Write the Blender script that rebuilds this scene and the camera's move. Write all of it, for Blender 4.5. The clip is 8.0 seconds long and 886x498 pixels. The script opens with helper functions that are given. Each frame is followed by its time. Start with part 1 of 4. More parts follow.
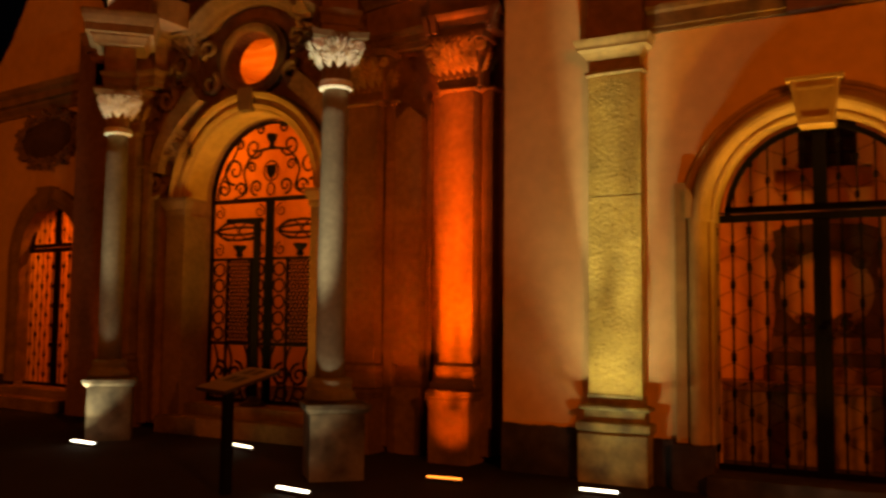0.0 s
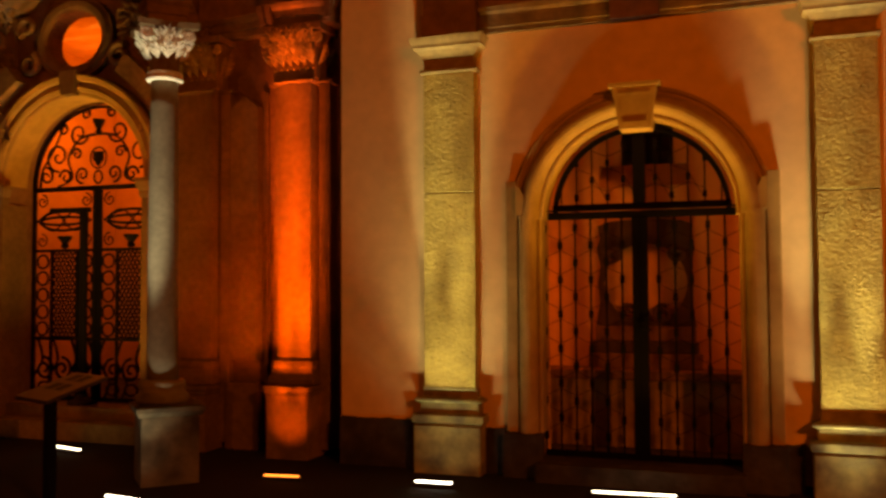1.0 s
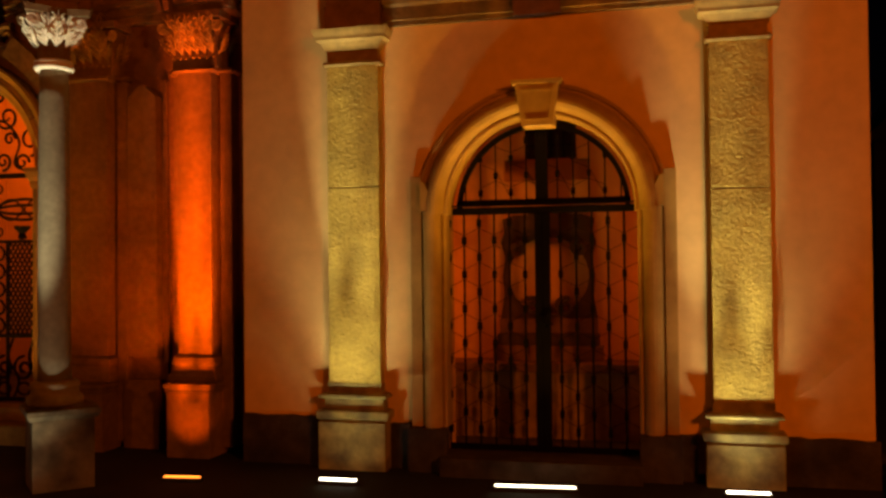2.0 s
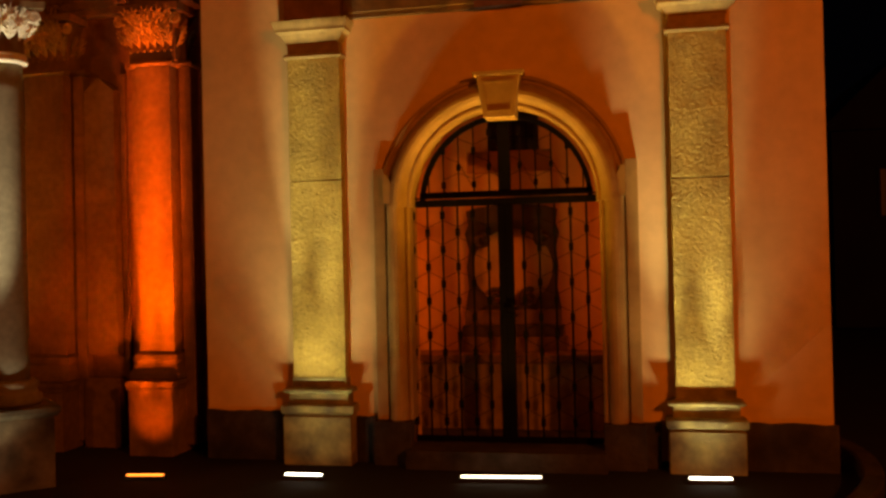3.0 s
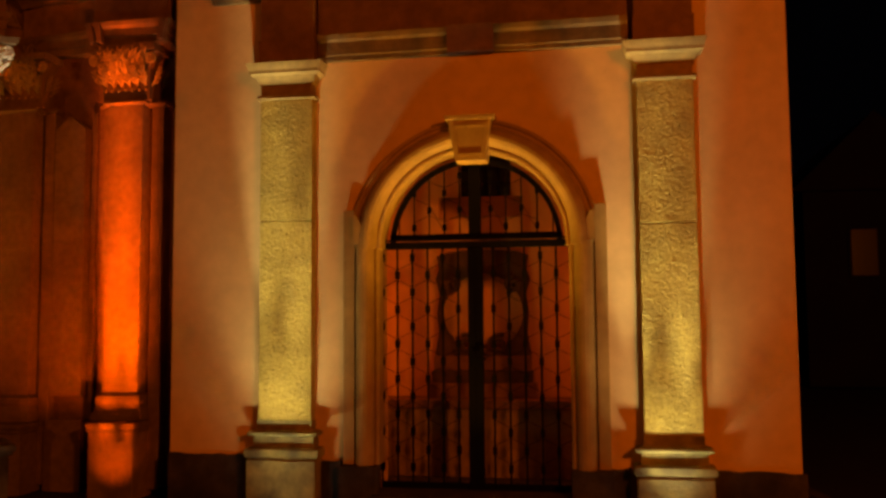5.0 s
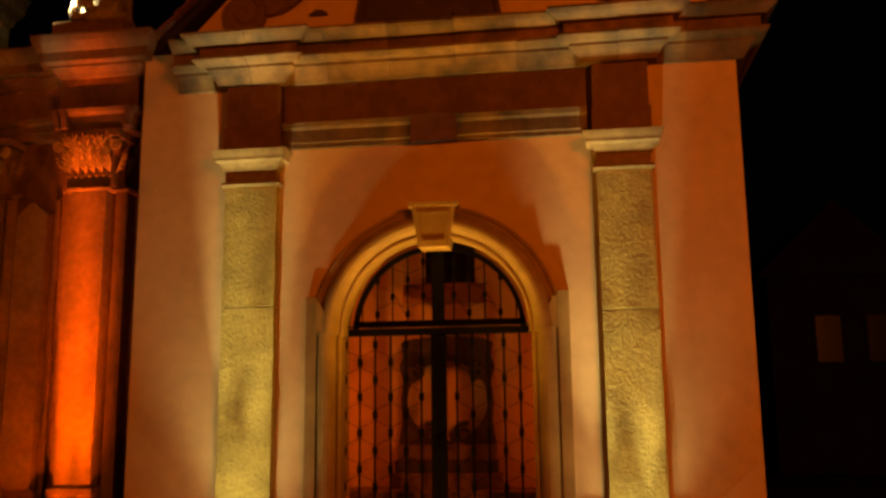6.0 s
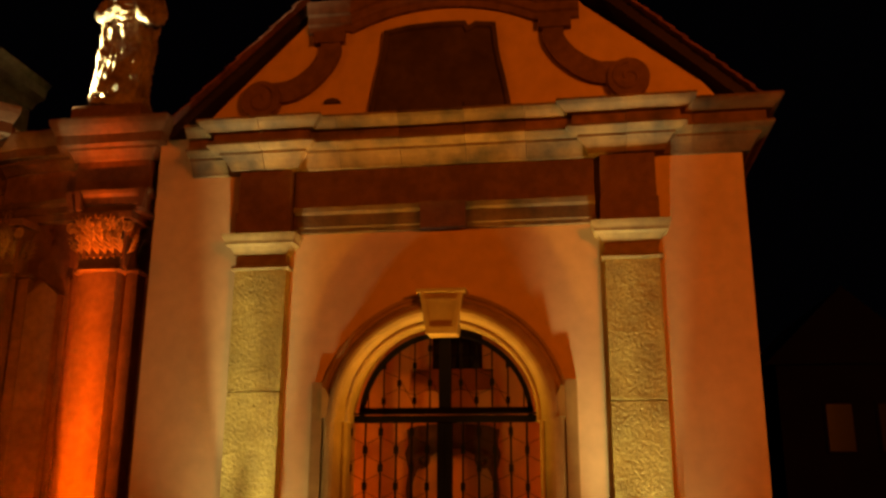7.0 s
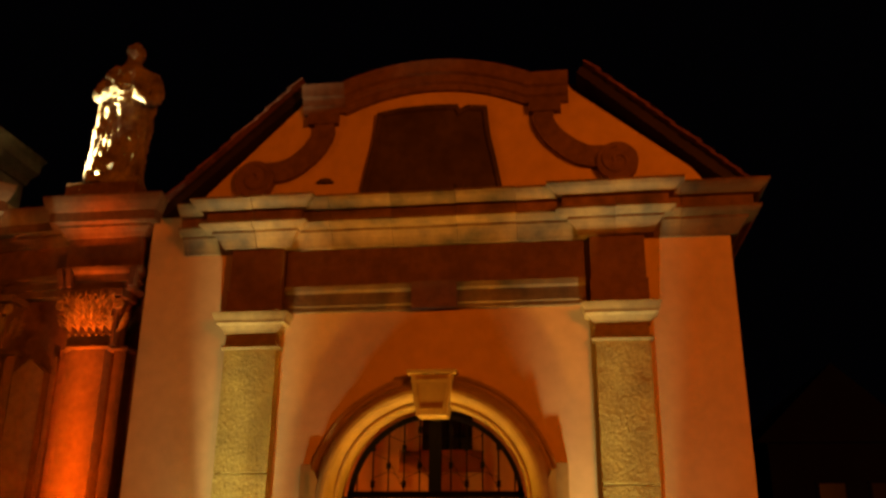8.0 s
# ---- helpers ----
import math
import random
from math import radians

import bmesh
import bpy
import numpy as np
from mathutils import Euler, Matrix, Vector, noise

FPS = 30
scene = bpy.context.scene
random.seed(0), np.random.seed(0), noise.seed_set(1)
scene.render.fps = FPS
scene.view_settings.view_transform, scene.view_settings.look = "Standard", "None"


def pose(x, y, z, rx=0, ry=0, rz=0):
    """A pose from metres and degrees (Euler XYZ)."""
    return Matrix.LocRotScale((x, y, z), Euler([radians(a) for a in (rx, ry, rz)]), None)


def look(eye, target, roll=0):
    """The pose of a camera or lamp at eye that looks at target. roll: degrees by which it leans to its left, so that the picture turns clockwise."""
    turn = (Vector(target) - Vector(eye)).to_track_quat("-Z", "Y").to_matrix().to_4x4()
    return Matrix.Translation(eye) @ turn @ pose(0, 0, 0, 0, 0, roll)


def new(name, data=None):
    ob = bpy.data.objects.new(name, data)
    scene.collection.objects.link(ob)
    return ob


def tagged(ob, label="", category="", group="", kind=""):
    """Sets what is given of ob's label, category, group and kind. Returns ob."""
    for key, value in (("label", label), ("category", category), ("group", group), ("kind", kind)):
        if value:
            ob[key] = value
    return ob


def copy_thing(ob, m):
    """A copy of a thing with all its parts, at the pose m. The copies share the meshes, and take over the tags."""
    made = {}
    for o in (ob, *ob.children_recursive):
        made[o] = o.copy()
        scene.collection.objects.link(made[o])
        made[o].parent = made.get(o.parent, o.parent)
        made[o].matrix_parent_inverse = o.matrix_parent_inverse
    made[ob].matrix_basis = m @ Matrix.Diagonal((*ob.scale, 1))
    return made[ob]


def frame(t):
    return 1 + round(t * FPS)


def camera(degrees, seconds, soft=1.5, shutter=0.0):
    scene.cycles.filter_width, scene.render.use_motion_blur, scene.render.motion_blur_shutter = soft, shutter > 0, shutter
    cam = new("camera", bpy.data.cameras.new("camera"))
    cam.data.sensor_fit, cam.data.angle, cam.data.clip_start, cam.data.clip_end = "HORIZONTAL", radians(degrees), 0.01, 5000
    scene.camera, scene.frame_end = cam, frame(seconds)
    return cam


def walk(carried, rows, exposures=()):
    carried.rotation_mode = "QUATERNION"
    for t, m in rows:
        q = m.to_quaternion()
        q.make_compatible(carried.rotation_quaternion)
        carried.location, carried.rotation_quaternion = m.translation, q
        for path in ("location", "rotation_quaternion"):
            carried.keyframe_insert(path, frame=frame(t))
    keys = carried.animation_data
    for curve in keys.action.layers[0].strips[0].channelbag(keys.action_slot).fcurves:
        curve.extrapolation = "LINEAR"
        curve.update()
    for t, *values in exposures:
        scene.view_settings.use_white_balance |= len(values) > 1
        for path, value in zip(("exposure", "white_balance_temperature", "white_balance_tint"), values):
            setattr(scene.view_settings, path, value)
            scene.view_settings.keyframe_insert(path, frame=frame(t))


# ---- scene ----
cam = camera(53.0, 8.0, soft=2.7, shutter=0.4)
PATH = [
    (0, (0.833, -8.063, 1.427), (-0.136, -6.32, 1.58), 0.6),
    (0.5, (0.888, -8.078, 1.534), (0.082, -6.251, 1.655), -0.1),
    (1, (0.963, -8.082, 1.68), (0.302, -6.196, 1.765), -0.3),
    (1.5, (1.026, -8.05, 1.774), (0.471, -6.13, 1.834), -0.2),
    (2, (1.049, -8.034, 1.833), (0.571, -6.092, 1.869), -0.6),
    (3.5, (1.067, -8.021, 1.813), (0.679, -6.059, 1.831), -1.2),
    (4, (1.06, -8.028, 1.82), (0.678, -6.065, 1.833), -0.8),
    (4.2, (1.125, -8.022, 1.793), (0.728, -6.062, 1.813), -0.9),
    (5.3, (1.16, -7.958, 1.646), (0.846, -5.994, 1.861), -0.6),
    (5.5, (1.186, -7.949, 1.657), (0.896, -5.986, 1.907), -0.8),
    (6, (1.213, -7.95, 1.664), (0.928, -6.001, 2.01), -0.6),
    (6.5, (1.217, -7.966, 1.713), (0.925, -6.035, 2.142), -0.1),
    (7, (1.204, -7.98, 1.738), (0.91, -6.071, 2.255), 0.3),
    (7.5, (1.189, -8.003, 1.757), (0.9, -6.107, 2.327), 0.4),
    (8, (1.196, -8.033, 1.817), (0.931, -6.167, 2.486), 0.5),
]
walk(cam, [(t, look(eye, target, roll)) for t, eye, target, roll in PATH])


# ---------------------------------------------------------------- world and lights
world = bpy.data.worlds.new("night")
scene.world = world
world.use_nodes = True
wbg = world.node_tree.nodes["Background"]
wbg.inputs[0].default_value = (0.10, 0.08, 0.12, 1)
wbg.inputs[1].default_value = 0.004

SODIUM = (1.0, 0.175, 0.0015)
LED_WHITE = (1.0, 0.85, 0.56)
LED_WARM = (1.0, 0.46, 0.05)
LED_ORANGE = (1.0, 0.115, 0.0)


def lamp(name, kind, m, watts, colour, **kw):
    data = bpy.data.lights.new(name, kind)
    data.energy, data.color = watts, colour
    for k, v in kw.items():
        if k == "radius":
            data.shadow_soft_size = v
        elif k == "size":
            data.shape, data.size, data.size_y = "RECTANGLE", v[0], v[1]
        elif k == "spread":
            data.spread = radians(v)
        elif k == "cone":
            data.spot_size, data.spot_blend = radians(v), 1.0
    ob = new(name, data)
    ob.matrix_world = m
    return ob


# sodium street lamp across the square, behind the visitor
lamp("unseen_sodium_light", "POINT", pose(7.5, -10.5, 5.0), 2300, SODIUM, radius=0.4)
# unseen fill light, added to brighten the left chapel
lamp("unseen_sodium_light", "POINT", pose(-14, -14, 6.5), 1300, SODIUM, radius=0.4)


# ---------------------------------------------------------------- materials
def material(name, colour, rough=0.8, metal=0.0, vary=0.25, grain=18.0, stain=1.2, bump=0.3, bump_scale=60.0, depth=0.01, dark=None, pits=0.0, rand=0.0, gloss=0.25):
    """Base colour with stains (large), grain (small) and relief, in object-free world metres."""
    mat = bpy.data.materials.new(name)
    mat.use_nodes = True
    nt = mat.node_tree
    nd, lk = nt.nodes, nt.links
    bs = nd["Principled BSDF"]
    bs.inputs["Roughness"].default_value, bs.inputs["Metallic"].default_value = rough, metal
    bs.inputs["Specular IOR Level"].default_value = gloss
    geo = nd.new("ShaderNodeNewGeometry")
    n1 = nd.new("ShaderNodeTexNoise")
    n1.inputs["Scale"].default_value, n1.inputs["Detail"].default_value = stain, 6
    n2 = nd.new("ShaderNodeTexNoise")
    n2.inputs["Scale"].default_value, n2.inputs["Detail"].default_value = grain, 5
    for n in (n1, n2):
        lk.new(geo.outputs["Position"], n.inputs["Vector"])
    ramp = nd.new("ShaderNodeValToRGB")
    d = dark or tuple(c * (1 - vary) for c in colour)
    ramp.color_ramp.elements[0].color, ramp.color_ramp.elements[0].position = (*d, 1), 0.32
    ramp.color_ramp.elements[1].color, ramp.color_ramp.elements[1].position = (*colour, 1), 0.62
    lk.new(n1.outputs["Fac"], ramp.inputs["Fac"])
    mix = nd.new("ShaderNodeMix")
    mix.data_type, mix.blend_type = "RGBA", "MULTIPLY"
    mix.inputs["Factor"].default_value = 1.0
    r2 = nd.new("ShaderNodeMapRange")
    r2.inputs["From Min"].default_value, r2.inputs["From Max"].default_value = 0.3, 0.7
    r2.inputs["To Min"].default_value, r2.inputs["To Max"].default_value = 1 - vary * 0.7, 1.05
    lk.new(n2.outputs["Fac"], r2.inputs["Value"])
    lk.new(ramp.outputs["Color"], mix.inputs["A"])
    lk.new(r2.outputs["Result"], mix.inputs["B"])
    last = mix.outputs["Result"]
    if rand:
        info = nd.new("ShaderNodeObjectInfo")
        rr = nd.new("ShaderNodeMapRange")
        rr.inputs["To Min"].default_value, rr.inputs["To Max"].default_value = 1 - rand, 1 + rand * 0.4
        lk.new(info.outputs["Random"], rr.inputs["Value"])
        m2 = nd.new("ShaderNodeMix")
        m2.data_type, m2.blend_type = "RGBA", "MULTIPLY"
        m2.inputs["Factor"].default_value = 1.0
        lk.new(last, m2.inputs["A"])
        lk.new(rr.outputs["Result"], m2.inputs["B"])
        last = m2.outputs["Result"]
    lk.new(last, bs.inputs["Base Color"])
    n3 = nd.new("ShaderNodeTexNoise")
    n3.inputs["Scale"].default_value, n3.inputs["Detail"].default_value = bump_scale, 4
    lk.new(geo.outputs["Position"], n3.inputs["Vector"])
    bp = nd.new("ShaderNodeBump")
    bp.inputs["Strength"].default_value, bp.inputs["Distance"].default_value = bump, depth
    height = n3.outputs["Fac"]
    if pits:
        # worm-like tool marks in patches, and sparse deep pits
        worm = nd.new("ShaderNodeTexNoise")
        worm.inputs["Scale"].default_value, worm.inputs["Detail"].default_value, worm.inputs["Distortion"].default_value = pits, 2, 1.6
        lk.new(geo.outputs["Position"], worm.inputs["Vector"])
        patch = nd.new("ShaderNodeTexNoise")
        patch.inputs["Scale"].default_value = 1.7
        lk.new(geo.outputs["Position"], patch.inputs["Vector"])
        where = nd.new("ShaderNodeMapRange")
        where.inputs["From Min"].default_value, where.inputs["From Max"].default_value = 0.42, 0.62
        lk.new(patch.outputs["Fac"], where.inputs["Value"])
        mu = nd.new("ShaderNodeMath")
        mu.operation = "MULTIPLY"
        lk.new(worm.outputs["Fac"], mu.inputs[0])
        lk.new(where.outputs["Result"], mu.inputs[1])
        ad = nd.new("ShaderNodeMath")
        ad.operation = "MULTIPLY_ADD"
        lk.new(mu.outputs[0], ad.inputs[0])
        ad.inputs[1].default_value = 1.6
        lk.new(n3.outputs["Fac"], ad.inputs[2])
        vo = nd.new("ShaderNodeTexVoronoi")
        vo.inputs["Scale"].default_value = 13.0
        lk.new(geo.outputs["Position"], vo.inputs["Vector"])
        hole = nd.new("ShaderNodeMapRange")
        hole.inputs["From Min"].default_value, hole.inputs["From Max"].default_value = 0.03, 0.13
        hole.inputs["To Min"].default_value, hole.inputs["To Max"].default_value = -1.4, 0.0
        lk.new(vo.outputs["Distance"], hole.inputs["Value"])
        su = nd.new("ShaderNodeMath")
        lk.new(ad.outputs[0], su.inputs[0])
        lk.new(hole.outputs["Result"], su.inputs[1])
        height = su.outputs[0]
    lk.new(height, bp.inputs["Height"])
    lk.new(bp.outputs["Normal"], bs.inputs["Normal"])
    return mat


def glow(name, colour, strength):
    mat = bpy.data.materials.new(name)
    mat.use_nodes = True
    bs = mat.node_tree.nodes["Principled BSDF"]
    bs.inputs["Base Color"].default_value = (0.05, 0.05, 0.05, 1)
    bs.inputs["Emission Color"].default_value = (*colour, 1)
    bs.inputs["Emission Strength"].default_value = strength
    return mat


PLASTER = material("salmon_plaster", (0.67, 0.465, 0.16), 0.9, vary=0.15, grain=7, stain=1.1, bump=0.25, bump_scale=90, depth=0.004)
STONE = material("ochre_sandstone", (0.45, 0.355, 0.062), 0.85, vary=0.34, grain=26, stain=4.2, bump=0.8, bump_scale=38, depth=0.014, pits=26.0)
PORTAL = material("portal_sandstone", (0.20, 0.125, 0.05), 0.85, vary=0.35, grain=14, stain=2.4, bump=0.4, bump_scale=45, depth=0.008, rand=0.25)
GOLD_STONE = material("smooth_ochre_stone", (0.37, 0.25, 0.06), 0.5, vary=0.25, grain=10, stain=2.2, bump=0.25, bump_scale=40, depth=0.005)
CORNICE = material("weathered_cornice_stone", (0.275, 0.165, 0.04), 0.85, vary=0.38, grain=9, stain=3.1, bump=0.5, bump_scale=30, depth=0.012, dark=(0.085, 0.065, 0.028), rand=0.3)
TRIM = material("dressed_sandstone", (0.30, 0.205, 0.05), 0.82, vary=0.35, grain=14, stain=3.0, bump=0.35, bump_scale=50, depth=0.006, rand=0.22)
RED_STONE = material("red_brown_stone", (0.21, 0.12, 0.06), 0.85, vary=0.35, grain=12, stain=1.5, bump=0.4, bump_scale=40, depth=0.01)
DARK_PANEL = material("sooty_inscription_stone", (0.09, 0.06, 0.045), 0.9, vary=0.35, grain=10, stain=2.0, bump=0.4, bump_scale=35, depth=0.01)
BASE_STONE = material("weathered_base_stone", (0.06, 0.05, 0.037), 0.9, vary=0.55, grain=10, stain=3.0, bump=0.6, bump_scale=25, depth=0.02)
PLINTH = material("mottled_plinth_stone", (0.32, 0.27, 0.075), 0.85, vary=0.5, grain=9, stain=4.0, bump=0.5, bump_scale=40, depth=0.012, dark=(0.12, 0.10, 0.04))
GREY_STONE = material("grey_limestone", (0.18, 0.16, 0.10), 0.8, vary=0.25, grain=20, stain=3.0, bump=0.4, bump_scale=40, depth=0.008)
WHITE_STONE = material("pale_limestone", (0.62, 0.57, 0.42), 0.75, vary=0.3, grain=20, stain=5.0, bump=0.3, bump_scale=40, depth=0.006)
IRON = material("black_wrought_iron", (0.006, 0.005, 0.0045), 0.9, metal=0.0, gloss=0.04, vary=0.3, grain=60, bump=0.2, bump_scale=120, depth=0.002)
WOOD = material("dark_wood", (0.035, 0.022, 0.014), 0.6, vary=0.4, grain=30, bump=0.3, bump_scale=60, depth=0.004)
TILE = material("clay_roof_tile", (0.24, 0.11, 0.06), 0.85, vary=0.4, grain=25, stain=4, bump=0.4, bump_scale=60, depth=0.008, rand=0.3)
INNER = material("limewashed_inner_wall", (0.60, 0.38, 0.18), 0.9, vary=0.12, grain=6, stain=1.0, bump=0.2, bump_scale=50, depth=0.004)
# Nearly black because the ground lies unlit; the dark is in the colour.
JOINT = material("night_dark_ground", (0.014, 0.012, 0.010), 0.95, vary=0.3, grain=30, bump=0.4, bump_scale=60, depth=0.01)
LED_BODY = material("anodised_housing", (0.08, 0.08, 0.08), 0.4, metal=0.8, vary=0.2)
GLASS_DARK = material("dark_window_glass", (0.006, 0.007, 0.009), 0.3, gloss=0.5, vary=0.1, bump=0.05)
PAPER = material("printed_board", (0.22, 0.17, 0.12), 0.5, vary=0.1, bump=0.05)
INK = material("dark_print", (0.04, 0.035, 0.03), 0.6, vary=0.1, bump=0.05)
# Darker than PLINTH: shade on the column pedestals is put into the colour.
DARK_PLINTH = material("shaded_dark_plinth", (0.15, 0.125, 0.07), 0.85, vary=0.55, grain=8, stain=3.5, bump=0.5, bump_scale=40, depth=0.012, dark=(0.04, 0.034, 0.02))
STATUE = material("weathered_statue_stone", (0.34, 0.28, 0.17), 0.8, vary=0.5, grain=16, stain=5.0, bump=0.5, bump_scale=45, depth=0.012, dark=(0.12, 0.09, 0.05))
# Near-black: the house's lack of light is put into this colour.
NIGHT_WALL = material("night_darkened_render", (0.014, 0.013, 0.012), 0.9, vary=0.3)
GILT = material("weathered_ochre_stone_carving", (0.24, 0.16, 0.07), 0.7, vary=0.35, grain=20, stain=5, bump=0.4, bump_scale=50, depth=0.01)


# ---------------------------------------------------------------- mesh helpers
def part(name, bm, mat, parent=None, label="", smooth=False):
    """Links a bmesh as one mesh object under a thing or a part."""
    bmesh.ops.recalc_face_normals(bm, faces=bm.faces)
    me = bpy.data.meshes.new(name)
    bm.to_mesh(me)
    bm.free()
    me.materials.append(mat)
    if smooth:
        for p in me.polygons:
            p.use_smooth = True
    ob = new(name, me)
    if parent:
        ob.parent = parent
    if label:
        ob["label"] = label
    return ob


def share(name, mesh, m, parent):
    ob = new(name, mesh)
    ob.parent = parent
    ob.matrix_basis = m
    return ob


def thing(name, label, category, m=None, group="", kind=""):
    ob = new(name)
    ob.empty_display_size = 0.1
    if m:
        ob.matrix_world = m
    return tagged(ob, label, category, group, kind)


def box(bm, x0, x1, y0, y1, z0, z1, bevel=0.0):
    vs = [bm.verts.new((x, y, z)) for z in (z0, z1) for x, y in ((x0, y0), (x1, y0), (x1, y1), (x0, y1))]
    fs = [bm.faces.new([vs[i] for i in f]) for f in ((0, 3, 2, 1), (4, 5, 6, 7), (0, 1, 5, 4), (1, 2, 6, 5), (2, 3, 7, 6), (3, 0, 4, 7))]
    if bevel:
        es = list({e for f in fs for e in f.edges})
        bmesh.ops.bevel(bm, geom=es, offset=bevel, segments=2, affect="EDGES", profile=0.6)
    return bm


def prism(bm, pts, y0, y1):
    """A polygon in x, z drawn through from y0 to y1."""
    a = [bm.verts.new((x, y0, z)) for x, z in pts]
    b = [bm.verts.new((x, y1, z)) for x, z in pts]
    bm.faces.new(a)
    bm.faces.new(b[::-1])
    n = len(pts)
    for i in range(n):
        bm.faces.new((a[i], a[(i + 1) % n], b[(i + 1) % n], b[i]))
    return bm


def sweep(bm, path, profile, upright=False, closed=False):
    """A closed profile (out, along) drawn along a mitred path of two coordinates; out points to the right of the way.
    The path lies on the ground and the profile's second value is z, or, upright, it lies in x, z and the second value is y."""
    n = len(path)
    P = [Vector(p) for p in path]
    rings = []
    for i in range(n):
        d0 = (P[i] - P[i - 1]).normalized() if i or closed else None
        d1 = (P[(i + 1) % n] - P[i]).normalized() if i < n - 1 or closed else None
        d0, d1 = d0 or d1, d1 or d0
        n0, n1 = Vector((d0.y, -d0.x)), Vector((d1.y, -d1.x))
        m = (n0 + n1).normalized()
        m = m / max(m.dot(n0), 0.3)
        ring = []
        for o, h in profile:
            q = P[i] + m * o
            ring.append(bm.verts.new((q.x, h, q.y) if upright else (q.x, q.y, h)))
        rings.append(ring)
    k = len(profile)
    for i in range(n if closed else n - 1):
        r, s = rings[i], rings[(i + 1) % n]
        for j in range(k):
            bm.faces.new((r[j], r[(j + 1) % k], s[(j + 1) % k], s[j]))
    if not closed:
        bm.faces.new(rings[0])
        bm.faces.new(rings[-1][::-1])
    return bm


def lathe(bm, prof, cx=0.0, cy=0.0, n=32, squash=1.0):
    """A profile of (radius, z) turned about an upright axis."""
    rings = []
    for r, z in prof:
        rings.append([bm.verts.new((cx + r * math.cos(2 * math.pi * i / n), cy + squash * r * math.sin(2 * math.pi * i / n), z)) for i in range(n)])
    for a, b in zip(rings, rings[1:]):
        for i in range(n):
            bm.faces.new((a[i], a[(i + 1) % n], b[(i + 1) % n], b[i]))
    bm.faces.new(rings[0][::-1])
    bm.faces.new(rings[-1])
    return bm


def tube(bm, pts, r, n=6, taper=1.0):
    """A round bar through points."""
    P = [Vector(p) for p in pts]
    rings = []
    ref = Vector((0.123, 0.97, 0.2))
    for i, p in enumerate(P):
        d = (P[min(i + 1, len(P) - 1)] - P[max(i - 1, 0)]).normalized()
        u = d.cross(ref).normalized()
        v = d.cross(u)
        rr = r * (1 + (taper - 1) * i / max(len(P) - 1, 1))
        rings.append([bm.verts.new(p + rr * (u * math.cos(2 * math.pi * k / n) + v * math.sin(2 * math.pi * k / n))) for k in range(n)])
    for a, b in zip(rings, rings[1:]):
        for k in range(n):
            bm.faces.new((a[k], a[(k + 1) % n], b[(k + 1) % n], b[k]))
    bm.faces.new(rings[0][::-1])
    bm.faces.new(rings[-1])
    return bm


def arc(cx, cz, r, a0, a1, n=24, rz=None):
    return [(cx + r * math.cos(radians(a0 + (a1 - a0) * i / n)), cz + (rz or r) * math.sin(radians(a0 + (a1 - a0) * i / n))) for i in range(n + 1)]


def spiral(cx, cz, r0, r1, a0, turns, y, n=22):
    return [(cx + (r0 + (r1 - r0) * i / n) * math.cos(radians(a0) + turns * 2 * math.pi * i / n), y,
             cz + (r0 + (r1 - r0) * i / n) * math.sin(radians(a0) + turns * 2 * math.pi * i / n)) for i in range(n + 1)]


def bezier(pts, n=14):
    """A smooth line through points (Catmull-Rom)."""
    P = [Vector(p) for p in pts]
    out = []
    for i in range(len(P) - 1):
        a, b, c, d = P[max(i - 1, 0)], P[i], P[i + 1], P[min(i + 2, len(P) - 1)]
        for k in range(n):
            t = k / n
            out.append(0.5 * (2 * b + (c - a) * t + (2 * a - 5 * b + 4 * c - d) * t * t + (3 * b - a - 3 * c + d) * t ** 3))
    return [tuple(p) for p in out] + [tuple(P[-1])]


def ribbon(bm, line, width, y0, y1):
    """A band in x, z along a line, of a width that goes from width[0] to width[1], from y0 to y1."""
    n = len(line)
    L, R = [], []
    for i, p in enumerate(line):
        a, b = Vector(line[max(i - 1, 0)]), Vector(line[min(i + 1, n - 1)])
        d = (b - a).normalized()
        w = (width[0] + (width[1] - width[0]) * i / (n - 1)) / 2
        L.append((p[0] - d.y * w, p[1] + d.x * w))
        R.append((p[0] + d.y * w, p[1] - d.x * w))
    return prism(bm, L + R[::-1], y0, y1)


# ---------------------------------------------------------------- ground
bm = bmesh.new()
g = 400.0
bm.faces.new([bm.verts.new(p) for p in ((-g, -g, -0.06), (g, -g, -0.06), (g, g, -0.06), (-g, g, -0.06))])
tagged(part("ground", bm, JOINT), "ground of the square, coloured near black for the night", "ground", kind="structure")


# ---------------------------------------------------------------- right chapel: structure
WX0, WX1 = -2.95, 2.75
CX, R_IN, SPRING = -0.02, 0.84, 2.33


def arch_wall(x0, x1, z0, z1, cx, r, spring, y0, y1):
    pts = [(x0, z0), (cx - r, z0), (cx - r, spring)] + arc(cx, spring, r, 180, 0, 32)[1:-1] + [(cx + r, spring), (cx + r, z0), (x1, z0), (x1, z1), (x0, z1)]
    return prism(bmesh.new(), pts, y0, y1)


